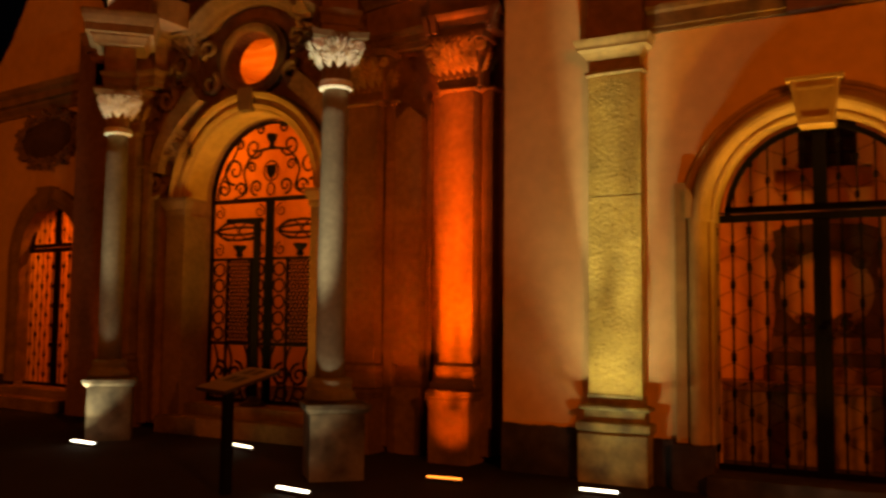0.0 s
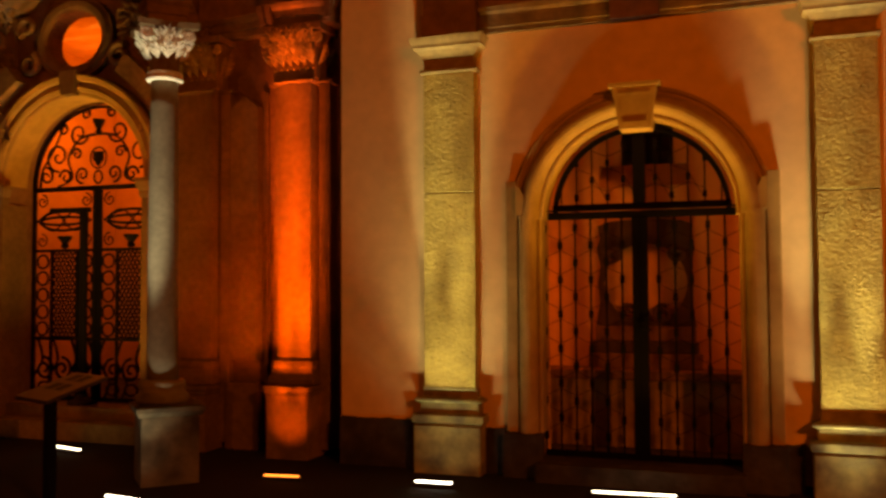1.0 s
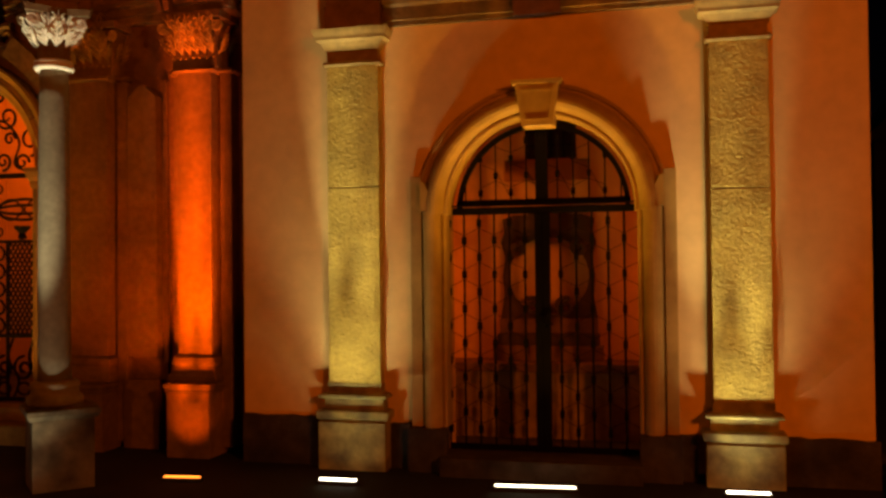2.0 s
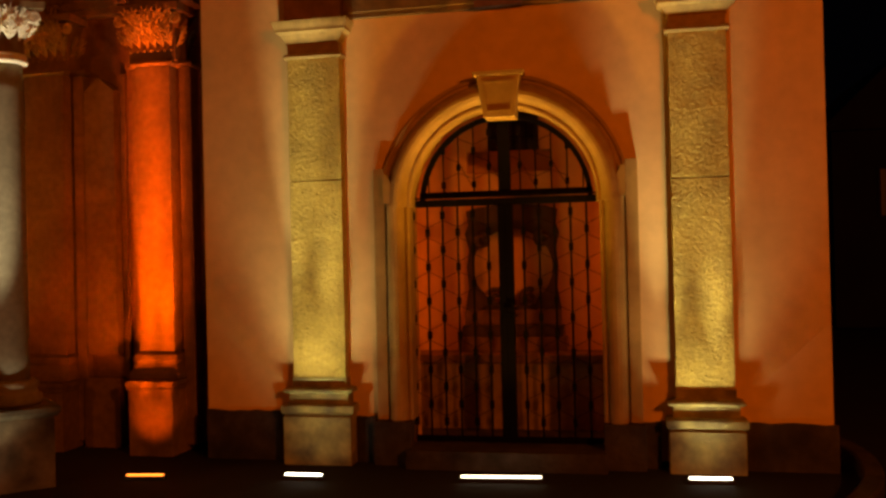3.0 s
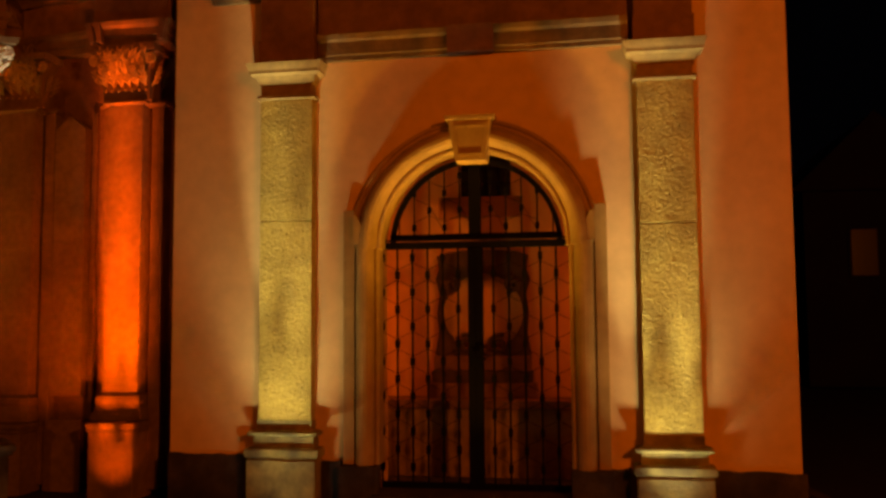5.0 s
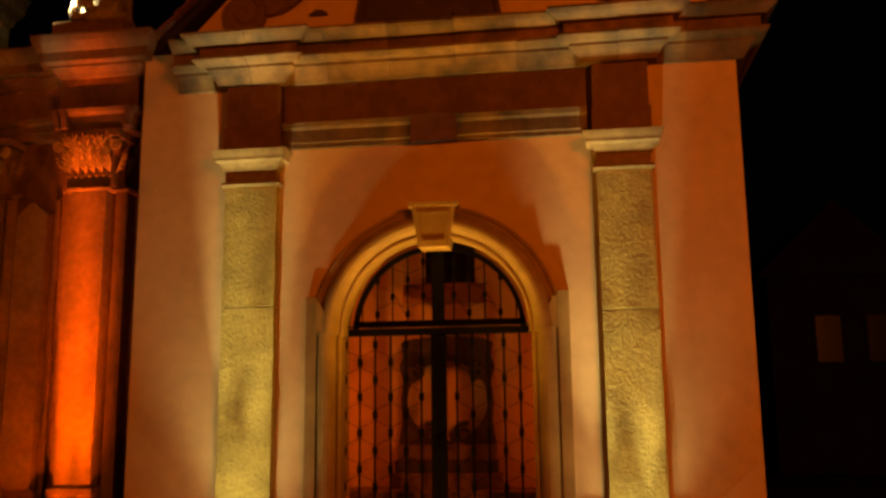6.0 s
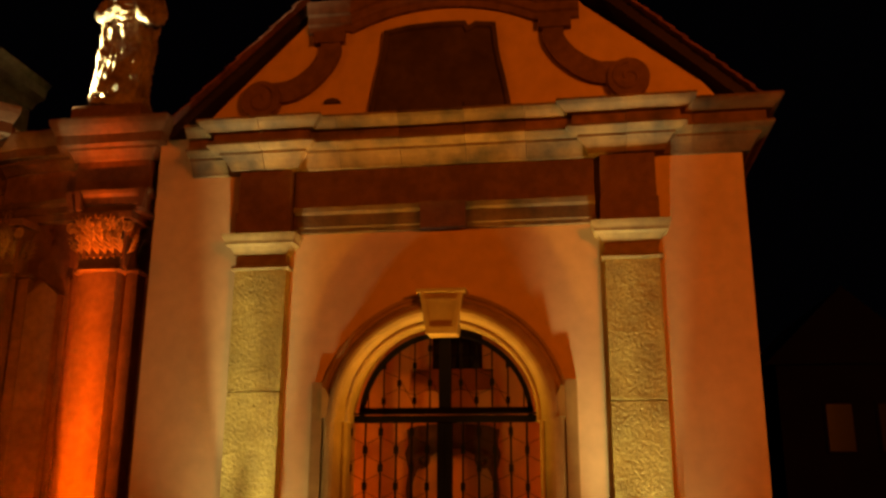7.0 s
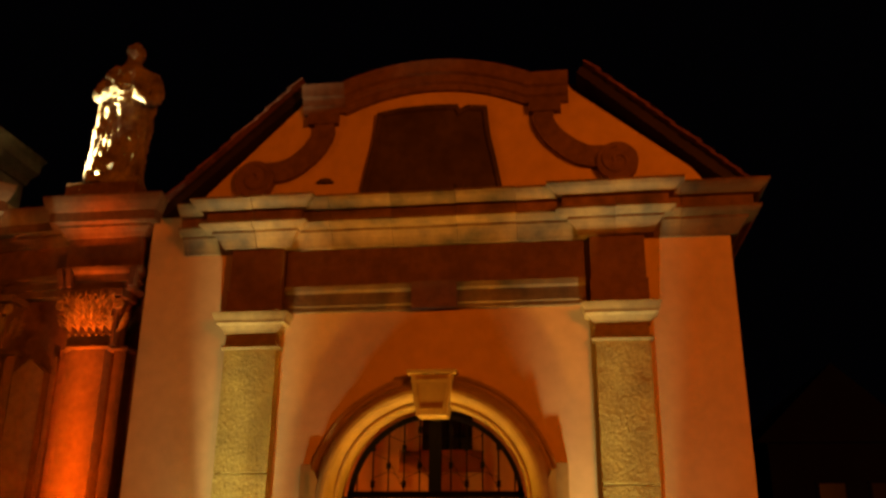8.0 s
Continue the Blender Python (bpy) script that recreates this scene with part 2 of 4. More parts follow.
def chapel_shell():
    w = tagged(part("wall_front", arch_wall(WX0, WX1, 0.0, 5.15, CX, 0.9, SPRING, 0.0, 0.4), PLASTER), "salmon plastered chapel front wall with arched doorway", "wall", kind="structure")
    # rough base course of stone along the foot of the wall
    for x0, x1, z in ((WX0 + 0.01, -2.11, 0.40), (-1.43, -1.25, 0.36), (1.15, 1.33, 0.34), (1.98, WX1 + 0.03, 0.34)):
        b = bmesh.new()
        n = max(int((x1 - x0) / 0.08), 2)
        top = [(x0 + (x1 - x0) * i / n, z + random.uniform(-0.012, 0.012)) for i in range(n + 1)]
        prism(b, [(x0, -0.08)] + top + [(x1, -0.08)], -0.055, 0.0)
        part("base_course", b, BASE_STONE, w, "dark weathered stone base course")
    b = bmesh.new()
    box(b, WX1 - 0.4, WX1, 0.4, 1.6, 0, 5.15)
    tagged(part("wall_east", b, PLASTER), "plastered side wall of the chapel", "wall", kind="structure")
    b = bmesh.new()
    box(b, WX0, WX0 + 0.4, 0.4, 1.6, 0, 5.15)
    tagged(part("wall_west", b, PLASTER), "plastered side wall next to the portal", "wall", kind="structure")
    # back wall with a small splayed window
    b = bmesh.new()
    for x0, x1, z0, z1 in ((WX0, -0.56, 0, 5.15), (0.33, WX1, 0, 5.15), (-0.56, 0.33, 0, 2.70), (-0.56, 0.33, 3.62, 5.15)):
        box(b, x0, x1, 1.2, 1.6, z0, z1)
    tagged(part("wall_back", b, INNER), "limewashed rear wall inside the chapel", "wall", kind="structure")
    b = bmesh.new()
    box(b, WX0 + 0.4, WX1 - 0.4, 0.4, 1.2, 4.3, 4.5)
    tagged(part("ceiling", b, INNER), "plain plastered chapel ceiling", "ceiling", kind="structure")
    b = bmesh.new()
    box(b, WX0, WX1, 0.05, 1.6, -0.07, 0.10)
    tagged(part("floor", b, BASE_STONE), "stone chapel floor behind the gate", "floor", kind="structure")
    # window in the rear wall: sloping sill, splayed cheeks and grille
    win = thing("window_1", "small dark barred window high in the rear wall", "window", kind="structure")
    b = bmesh.new()
    vs = [b.verts.new(p) for p in ((-0.559, 1.201, 2.705), (0.329, 1.201, 2.705), (0.329, 1.42, 2.955), (-0.559, 1.42, 2.955), (-0.559, 1.42, 2.70), (0.329, 1.42, 2.70))]
    for f in ((0, 1, 2, 3), (0, 3, 4), (1, 5, 2), (0, 4, 5, 1), (3, 2, 5, 4)):
        b.faces.new([vs[i] for i in f])
    part("sill", b, INNER, win)
    b = bmesh.new()
    box(b, -0.40, 0.24, 1.46, 1.49, 2.9, 3.62)
    part("pane", b, GLASS_DARK, win)
    for xa, xb in ((-0.559, -0.355), (0.329, 0.185)):
        b = bmesh.new()
        vs = [b.verts.new(p) for z in (2.94, 3.619) for p in ((xa, 1.201, z), (xb, 1.42, z), (xb, 1.459, z), (xa, 1.459, z))]
        for f in ((0, 1, 2, 3), (4, 5, 6, 7), (0, 1, 5, 4), (1, 2, 6, 5), (2, 3, 7, 6), (3, 0, 4, 7)):
            b.faces.new([vs[i] for i in f])
        part("reveal", b, INNER, win)
    for i in range(3):
        b = bmesh.new()
        x = -0.22 + i * 0.135
        tube(b, [(x, 1.44, 2.95), (x, 1.44, 3.62)], 0.009)
        part("grille_bar", b, IRON, win)
    for z in (3.10, 3.26, 3.42):
        b = bmesh.new()
        tube(b, [(-0.355, 1.44, z), (0.185, 1.44, z)], 0.008)
        part("grille_bar", b, IRON, win)


chapel_shell()


# ---------------------------------------------------------------- pilasters with base and capital
BASE_PROFILE = [(-0.06, 0.386), (0.07, 0.386), (0.07, 0.40), (0.085, 0.405), (0.095, 0.42), (0.095, 0.47), (0.085, 0.485), (0.035, 0.492), (0.03, 0.59), (0.068, 0.598), (0.08, 0.612), (0.072, 0.63), (0.02, 0.645), (0.008, 0.66), (0.008, 0.73), (-0.06, 0.73)]


def pilaster(cx, half, dz, joint, rough_label):
    t = thing("pilaster", rough_label, "pilaster", group="chapel pilasters")
    x0, x1 = cx - half, cx + half
    path = [(x0, 0.0), (x0, -0.12), (x1, -0.12), (x1, 0.0)]
    b = bmesh.new()
    box(b, x0 - 0.072, x1 + 0.072, -0.225, -0.002, -0.08, 0.385 + dz, 0.012)
    part("plinth", b, PLINTH, t, "stone plinth mottled with darker patches")
    b = sweep(bmesh.new(), path, [(o, z + dz) for o, z in BASE_PROFILE])
    part("base_moulding", b, PLINTH, t)
    # shaft in two drums with a fine joint
    for za, zb in ((0.73 + dz, joint - 0.004), (joint + 0.004, 3.72)):
        b = bmesh.new()
        box(b, x0, x1, -0.12, -0.002, za, zb, 0.006)
        part("shaft_block", b, STONE, t)
    b = sweep(bmesh.new(), path, [(-0.06, 3.72), (0.02, 3.722), (0.03, 3.74), (0.02, 3.765), (-0.06, 3.765)])
    part("necking_ring", b, TRIM, t)
    b = bmesh.new()
    box(b, x0 + 0.004, x1 - 0.004, -0.116, -0.002, 3.765, 3.875)
    part("neck", b, TRIM, t)
    cap = [(-0.06, 3.875), (0.012, 3.875), (0.02, 3.90), (0.05, 3.945), (0.085, 3.965), (0.085, 3.985), (0.09, 4.00), (0.105, 4.03), (0.115, 4.06), (-0.06, 4.075)]
    b = sweep(bmesh.new(), path, cap)
    part("capital", b, TRIM, t)
    # block of the entablature over it
    b = bmesh.new()
    box(b, x0 - 0.02, x1 + 0.02, -0.13, -0.002, 4.075, 4.30)
    box(b, x0 - 0.005, x1 + 0.005, -0.12, -0.002, 4.30, 4.72)
    part("entablature_block", b, RED_STONE, t, "unlit reddish stone block")


pilaster(-1.765, 0.255, 0.0, 2.575, "ochre sandstone pilaster lit from below, pitted shaft")
pilaster(1.705, 0.243, -0.085, 2.465, "ochre sandstone pilaster lit from below, chiselled rough shaft")


# ---------------------------------------------------------------- door surround
def surround():
    t = thing("door_surround", "moulded stone arch with keystone round the gate", "door surround")
    spring = [(CX - R_IN, 2.30)] + arc(CX, SPRING, R_IN, 180, 0, 40) + [(CX + R_IN, 2.30)]
    spring = spring[::-1]
    prof = [(0.0, 0.15), (0.0, -0.055), (0.008, -0.078), (0.026, -0.084), (0.036, -0.074), (0.048, -0.078), (0.062, -0.105), (0.085, -0.14), (0.115, -0.158), (0.145, -0.158), (0.175, -0.143),
            (0.20, -0.115), (0.22, -0.078), (0.234, -0.046), (0.262, -0.042), (0.27, -0.058), (0.30, -0.06), (0.30, 0.0)]
    left = spring[::-1]
    b = sweep(bmesh.new(), left, [(-o, y) for o, y in prof], upright=True)
    part("archivolt", b, GOLD_STONE, t, "gold-lit rounded arch moulding")
    for s in (-1, 1):
        # jamb: moulded post, flat outer strip with an ear
        jp = [(0.0, 0.15), (0.0, -0.05), (0.02, -0.07), (0.045, -0.06)] + [(0.13 - 0.085 * math.cos(math.pi * i / 8), -0.055 - 0.095 * math.sin(math.pi * i / 8)) for i in range(9)] + [(0.225, -0.03), (0.225, 0.0)]
        path = [(CX - 0.865, 0.34), (CX - 0.865, 2.33)] if s < 0 else [(CX + 0.865, 0.34), (CX + 0.865, 2.33)]
        b = sweep(bmesh.new(), path, [(o * s, y) for o, y in jp], upright=True)
        part("jamb", b, GOLD_STONE, t)
        b = bmesh.new()
        xa, xb = sorted((CX + s * 1.095, CX + s * 1.20))
        box(b, xa, xb, -0.07, -0.002, 0.34, 2.66, 0.005)
        part("outer_strip", b, GOLD_STONE, t)
        b = bmesh.new()
        xa, xb = sorted((CX + s * 0.862, CX + s * 1.22))
        box(b, xa, xb, -0.16, 0.0, -0.08, 0.338, 0.01)
        part("jamb_foot", b, BASE_STONE, t, "dark weathered foot block")
        b = bmesh.new()
        prism(b, [(CX + s * 0.96, 2.332), (CX + s * 1.094, 2.332), (CX + s * 1.094, 2.60), (CX + s * 1.06, 2.60), (CX + s * 0.97, 2.42)], -0.128, -0.02)
        part("impost", b, GOLD_STONE, t)
    b = bmesh.new()
    prism(b, [(CX - 0.13, 3.06), (CX + 0.15, 3.06), (CX + 0.205, 3.44), (CX - 0.19, 3.44)], -0.19, 0.02)
    bmesh.ops.bevel(b, geom=b.edges[:], offset=0.008, segments=1, affect="EDGES")
    key = part("keystone", b, GOLD_STONE, t, "wedge keystone with a shallow panel")
    b = bmesh.new()
    prism(b, [(CX - 0.215, 3.441), (CX + 0.225, 3.441), (CX + 0.235, 3.475), (CX - 0.225, 3.475)], -0.215, 0.02)
    part("cap", b, GOLD_STONE, key)
    b = bmesh.new()
    sweep(b, [(CX - 0.10, 3.12), (CX - 0.135, 3.38), (CX + 0.15, 3.38), (CX + 0.115, 3.12)], [(-0.008, -0.19), (-0.008, -0.198), (0.008, -0.198), (0.008, -0.19)], upright=True, closed=True)
    part("panel_edge", b, GOLD_STONE, key)
    b = bmesh.new()
    box(b, CX - 0.89, CX + 0.89, -0.30, 0.35, -0.08, 0.105, 0.01)
    part("threshold", b, BASE_STONE, t, "worn dark stone threshold")


surround()


# ---------------------------------------------------------------- iron gate of the chapel
def chapel_gate(m):
    """Two leaves and a fanlight: thin uprights with collars and a honeycomb of wires. Centred on x = 0, in the plane y = 0."""
    W, Z0, ZB = 0.885, 0.115, 2.30
    t = thing("iron_gate", "black wrought iron gate, closed, with honeycomb wires", "gate", m)
    b = bmesh.new()
    box(b, -W, W, -0.03, 0.03, ZB, ZB + 0.065, 0.004)
    part("transom", b, IRON, t)
    b = bmesh.new()
    box(b, -W, W, -0.05, 0.015, ZB + 0.075, ZB + 0.088)
    part("drip_rail", b, IRON, t)
    b = bmesh.new()
    rim = arc(0, 2.335, 0.80, 180, 0, 36)
    sweep(b, rim, [(0.0, -0.025), (0.045, -0.025), (0.045, 0.025), (0.0, 0.025)], upright=True)
    part("fanlight_rim", b, IRON, t)
    b = bmesh.new()
    box(b, -0.80, 0.80, -0.025, 0.02, ZB + 0.09, ZB + 0.135)
    part("fanlight_sill", b, IRON, t)
    b = bmesh.new()
    box(b, -0.055, 0.055, -0.04, 0.02, ZB + 0.136, 3.11)
    part("fanlight_post", b, IRON, t)
    step = 0.1435
    # uprights of the fanlight
    for i in range(-5, 6):
        x = i * step
        if i == 0:
            continue
        top = 2.335 + math.sqrt(max(0.78 ** 2 - x * x, 0.01))
        b = bmesh.new()
        tube(b, [(x, 0, ZB + 0.13), (x, 0, top)], 0.0075, 6)
        z = ZB + 0.20 + (0.16 if i % 2 else 0.0)
        while z < top - 0.04:
            box(b, x - 0.018, x + 0.018, -0.015, 0.015, z - 0.030, z + 0.030)
            z += 0.32
        part("upright", b, IRON, t)
    b = bmesh.new()
    for i in range(-5, 5):
        for k in range(3):
            xa, xb = i * step, (i + 1) * step
            za = ZB + 0.20 + (0.16 if i % 2 else 0.0) + k * 0.32
            zb = ZB + 0.20 + (0.16 if (i + 1) % 2 else 0.0) + k * 0.32
            for p, q in (((xa, za + 0.05), (xb, zb - 0.05)), ((xa, za - 0.05 + (0.32 if za < zb else 0)), (xb, zb + 0.05 - (0 if za < zb else 0)))):
                if all(math.hypot(c[0], c[1] - 2.335) < 0.76 and c[1] > ZB + 0.14 for c in (p, q)):
                    tube(b, [(p[0], 0, p[1]), (q[0], 0, q[1])], 0.003, 4)
    tagged(part("wire", b, IRON, t), kind="stuff")
    for s in (-1, 1):
        b = bmesh.new()
        box(b, s * 0.035 - 0.034, s * 0.035 + 0.034, -0.035, 0.02, Z0, ZB - 0.002, 0.004)
        leaf = part("leaf_stile", b, IRON, t)
        b = bmesh.new()
        xa, xb = sorted((s * 0.07, s * W))
        box(b, xa, xb, -0.02, 0.02, Z0, Z0 + 0.05)
        part("bottom_rail", b, IRON, t)
        for i in range(1, 7):
            x = s * (0.02 + i * step)
            b = bmesh.new()
            tube(b, [(x, 0, Z0 + 0.04), (x, 0, ZB)], 0.0105, 6)
            z = 0.30 + (0.16 if i % 2 else 0.0)
            while z < ZB - 0.05:
                box(b, x - 0.020, x + 0.020, -0.018, 0.018, z - 0.036, z + 0.036)
                z += 0.32
            part("upright", b, IRON, t)
        b = bmesh.new()
        for i in range(1, 6):
            for k in range(8):
                xa, xb = s * (0.02 + i * step), s * (0.02 + (i + 1) * step)
                oa, ob_ = (0.16 if i % 2 else 0.0), (0.16 if (i + 1) % 2 else 0.0)
                za = 0.30 + oa + k * 0.32
                zb = 0.30 + ob_ + k * 0.32
                up = za if za > zb else zb
                lo = zb if za > zb else za
                if up + 0.2 < ZB:
                    tube(b, [(xa, 0, za + (0.045 if za < zb else -0.045)), (xb, 0, zb + (-0.045 if za < zb else 0.045))], 0.0031, 4)
                    if lo + 0.32 < ZB:
                        tube(b, [(xa, 0, za + (0.275 if za < zb else 0.045)), (xb, 0, zb + (0.045 if za < zb else 0.275))], 0.0031, 4)
        tagged(part("wire", b, IRON, t), kind="stuff")
    b = bmesh.new()
    box(b, -0.035, 0.035, -0.055, -0.03, 1.22, 1.36, 0.005)
    lock = part("lock_plate", b, IRON, t)
    b = bmesh.new()
    tube(b, [(0.0, -0.05, 1.30), (0.0, -0.095, 1.30), (0.05, -0.10, 1.29), (0.10, -0.10, 1.285)], 0.009, 8)
    part("handle", b, IRON, lock)
    return t


chapel_gate(pose(CX + 0.005, 0.12, 0))


# ---------------------------------------------------------------- altar inside the right chapel
def altar():
    t = thing("altar", "dark stone altar with scrolled open retable, inside the chapel", "altar", pose(-0.09, 0.95, 0.1))
    b = bmesh.new()
    box(b, -1.30, 1.30, -0.17, 0.245, 0.0, 0.66, 0.01)
    part("mensa_block", b, TRIM, t, "plain brownish stone altar block")
    b = bmesh.new()
    box(b, -1.38, 1.38, -0.21, 0.245, 0.662, 0.75, 0.012)
    part("mensa_slab", b, RED_STONE, t)
    for k, (w, y, z0, z1) in enumerate(((0.56, 0.02, 0.752, 0.90), (0.52, 0.06, 0.902, 1.02), (0.50, 0.10, 1.022, 1.17))):
        b = bmesh.new()
        box(b, -w, w, y, 0.245, z0, z1, 0.012)
        part("predella", b, DARK_PANEL if k == 1 else RED_STONE, t)
    # open frame: thin sides round a wide oval, broad shaped head and foot
    rx, rz, zc = 0.415, 0.40, 1.61
    inner = [(rx * math.cos(2 * math.pi * i / 40), zc + rz * math.sin(2 * math.pi * i / 40)) for i in range(41)]
    b = bmesh.new()
    prism(b, [(0.475, zc), (0.45, 1.80), (0.49, 1.96), (0.455, 2.06), (0.475, 2.20), (0.36, 2.24), (0.0, 2.27), (-0.36, 2.24), (-0.475, 2.20), (-0.455, 2.06), (-0.49, 1.96), (-0.45, 1.80), (-0.475, zc)] + inner[20::-1], 0.17, 0.235)
    part("retable_head", b, DARK_PANEL, t, "dark carved head of the retable")
    b = bmesh.new()
    prism(b, [(-0.475, zc - 0.001), (-0.46, 1.40), (-0.50, 1.172), (0.50, 1.172), (0.46, 1.40), (0.475, zc - 0.001)] + inner[40:19:-1], 0.17, 0.235)
    part("retable_foot", b, DARK_PANEL, t, "dark carved foot of the retable")
    for s in (-1, 1):
        b = bmesh.new()
        tube(b, spiral(s * 0.32, 1.90, 0.085, 0.02, 90, 1.4 * s, 0.16), 0.026, 6)
        part("scroll", b, DARK_PANEL, t)
        b = bmesh.new()
        tube(b, spiral(s * 0.17, 1.29, 0.10, 0.02, 60 if s > 0 else 120, 1.3 * s, 0.16), 0.026, 6)
        part("scroll", b, DARK_PANEL, t)


altar()


# ---------------------------------------------------------------- entablature, gable and roof of the right chapel
def entablature():
    t = thing("chapel_entablature", "moulded stone entablature with stepped cornice, lit from below", "cornice")
    b = sweep(bmesh.new(), [(-1.48, 0.0), (1.40, 0.0)], [(-0.02, 4.09), (0.05, 4.09), (0.05, 4.13), (0.065, 4.14), (0.065, 4.26), (0.09, 4.285), (0.10, 4.33), (-0.02, 4.335)])
    part("architrave", b, CORNICE, t)
    b = bmesh.new()
    box(b, -0.23, 0.20, -0.112, -0.002, 4.085, 4.34)
    part("architrave_block", b, RED_STONE, t)
    b = bmesh.new()
    box(b, -1.48, 1.40, -0.045, -0.002, 4.336, 4.72)
    part("frieze", b, RED_STONE, t, "unlit reddish stone frieze")
    pieces = ([(-2.56, 0.0), (-2.06, 0.0), (-2.06, -0.12), (-1.77, -0.12)], [(-1.765, -0.12), (-1.47, -0.12), (-1.47, -0.045), (-1.02, -0.045)],
              [(-1.016, -0.045), (-0.42, -0.045)], [(-0.416, -0.045), (0.21, -0.045)], [(0.214, -0.045), (0.78, -0.045)],
              [(0.784, -0.045), (1.40, -0.045), (1.40, -0.12), (1.70, -0.12)], [(1.704, -0.12), (2.0, -0.12), (2.0, 0.0), (2.30, 0.0)], [(2.304, 0.0), (2.77, 0.0), (2.77, 1.7)])
    bed = [(-0.03, 4.722), (0.045, 4.722), (0.055, 4.75), (0.085, 4.80), (0.125, 4.845), (0.14, 4.85), (0.14, 4.875), (0.20, 4.885), (0.235, 4.91), (0.245, 4.92), (0.245, 4.94), (0.18, 4.95), (-0.03, 4.952)]
    top = [(-0.03, 4.953), (0.185, 4.953), (0.185, 5.05), (0.235, 5.055), (0.25, 5.075), (0.30, 5.115), (0.315, 5.14), (0.325, 5.14), (0.325, 5.165), (-0.03, 5.19)]
    for path in pieces:
        sag = random.uniform(-0.004, 0.004)
        part("bed_stone", sweep(bmesh.new(), path, [(o, z + sag) for o, z in bed]), CORNICE, t)
        part("corona_stone", sweep(bmesh.new(), path, [(o, z + sag) for o, z in top]), CORNICE, t)


def gable():
    t = tagged(part("gable_wall", prism(bmesh.new(), [(-2.62, 5.16), (2.66, 5.16), (2.45, 5.44), (1.36, 6.35), (1.30, 6.45)] + arc(-0.05, 4.34, 2.2, 59, 121, 20)[1:-1] + [(-1.40, 6.45), (-1.46, 6.35), (-2.33, 5.46)], 0.0, 0.35), PLASTER), "orange-lit plastered baroque gable over the chapel", "gable", kind="structure")
    # curved coping with level shoulders
    line = [(-1.42, 6.22), (-1.0, 6.22)] + arc(-0.05, 4.34, 2.08, 116, 64, 22) + [(0.9, 6.20), (1.32, 6.20)]
    part("coping", sweep(bmesh.new(), line, [(0.0, -0.05), (-0.06, -0.06), (-0.08, -0.085), (-0.15, -0.10), (-0.17, -0.13), (-0.24, -0.15), (-0.29, -0.17), (-0.30, 0.37), (0.0, 0.37)], upright=True), RED_STONE, t, "reddish stone coping, curved in the middle")
    for s in (-1, 1):
        c = -0.06
        b = bmesh.new()
        xa, xb = sorted((c + s * 0.98, c + s * 1.30))
        box(b, xa, xb, -0.09, -0.002, 6.09, 6.22)
        part("volute_head", b, RED_STONE, t)
        b = bmesh.new()
        line = bezier([(c + s * 1.13, 6.11), (c + s * 1.13, 5.97), (c + s * 1.26, 5.77), (c + s * 1.50, 5.60), (c + s * 1.80, 5.56), (c + s * 1.93, 5.50)], 8)
        ribbon(b, line, (0.20, 0.24), -0.07, -0.002)
        v = part("volute", b, RED_STONE, t, "S-shaped stone volute")
        b = bmesh.new()
        prism(b, arc(c + s * 1.82, 5.50, 0.20, 0, 360, 24)[:-1], -0.10, -0.004)
        part("scroll_end", b, RED_STONE, v)
        b = bmesh.new()
        tube(b, spiral(c + s * 1.82, 5.50, 0.16, 0.03, 90, 1.3 * s, -0.10), 0.018, 6)
        part("scroll_line", b, RED_STONE, v)
        b = bmesh.new()
        prism(b, arc(c + s * 1.09, 5.44 if s < 0 else 5.40, 0.085, 0, 180, 12, 0.05), -0.05, -0.004)
        if s < 0:
            part("knob", b, DARK_PANEL, t)
        else:
            b.free()
    # dark inscription panel
    b = bmesh.new()
    side_r = bezier([(0.66, 5.205), (0.60, 5.55), (0.53, 5.9), (0.50, 6.20)], 5)
    side_l = [(-0.13 - x, z) for x, z in side_r]
    top = [(0.50, 6.20), (0.30, 6.225), (0.225, 6.185), (0.20, 6.24), (-0.07, 6.25), (-0.38, 6.235), (-0.63, 6.19)]
    prism(b, side_r[:-1] + top + side_l[::-1][1:], -0.035, -0.002)
    panel = part("inscription_panel", b, DARK_PANEL, t, "dark sooty stone panel with flared foot")
    b = bmesh.new()
    sweep(b, side_r[:-1] + top + side_l[::-1][1:], [(-0.0, -0.034), (0.0, -0.06), (-0.045, -0.06), (-0.06, -0.034)], upright=True)
    part("panel_rim", b, DARK_PANEL, panel)
    for x in (-0.42, 0.22):
        b = bmesh.new()
        box(b, x - 0.035, x + 0.035, -0.07, -0.03, 5.21, 5.36, 0.005)
        part("bracket", b, DARK_PANEL, panel)


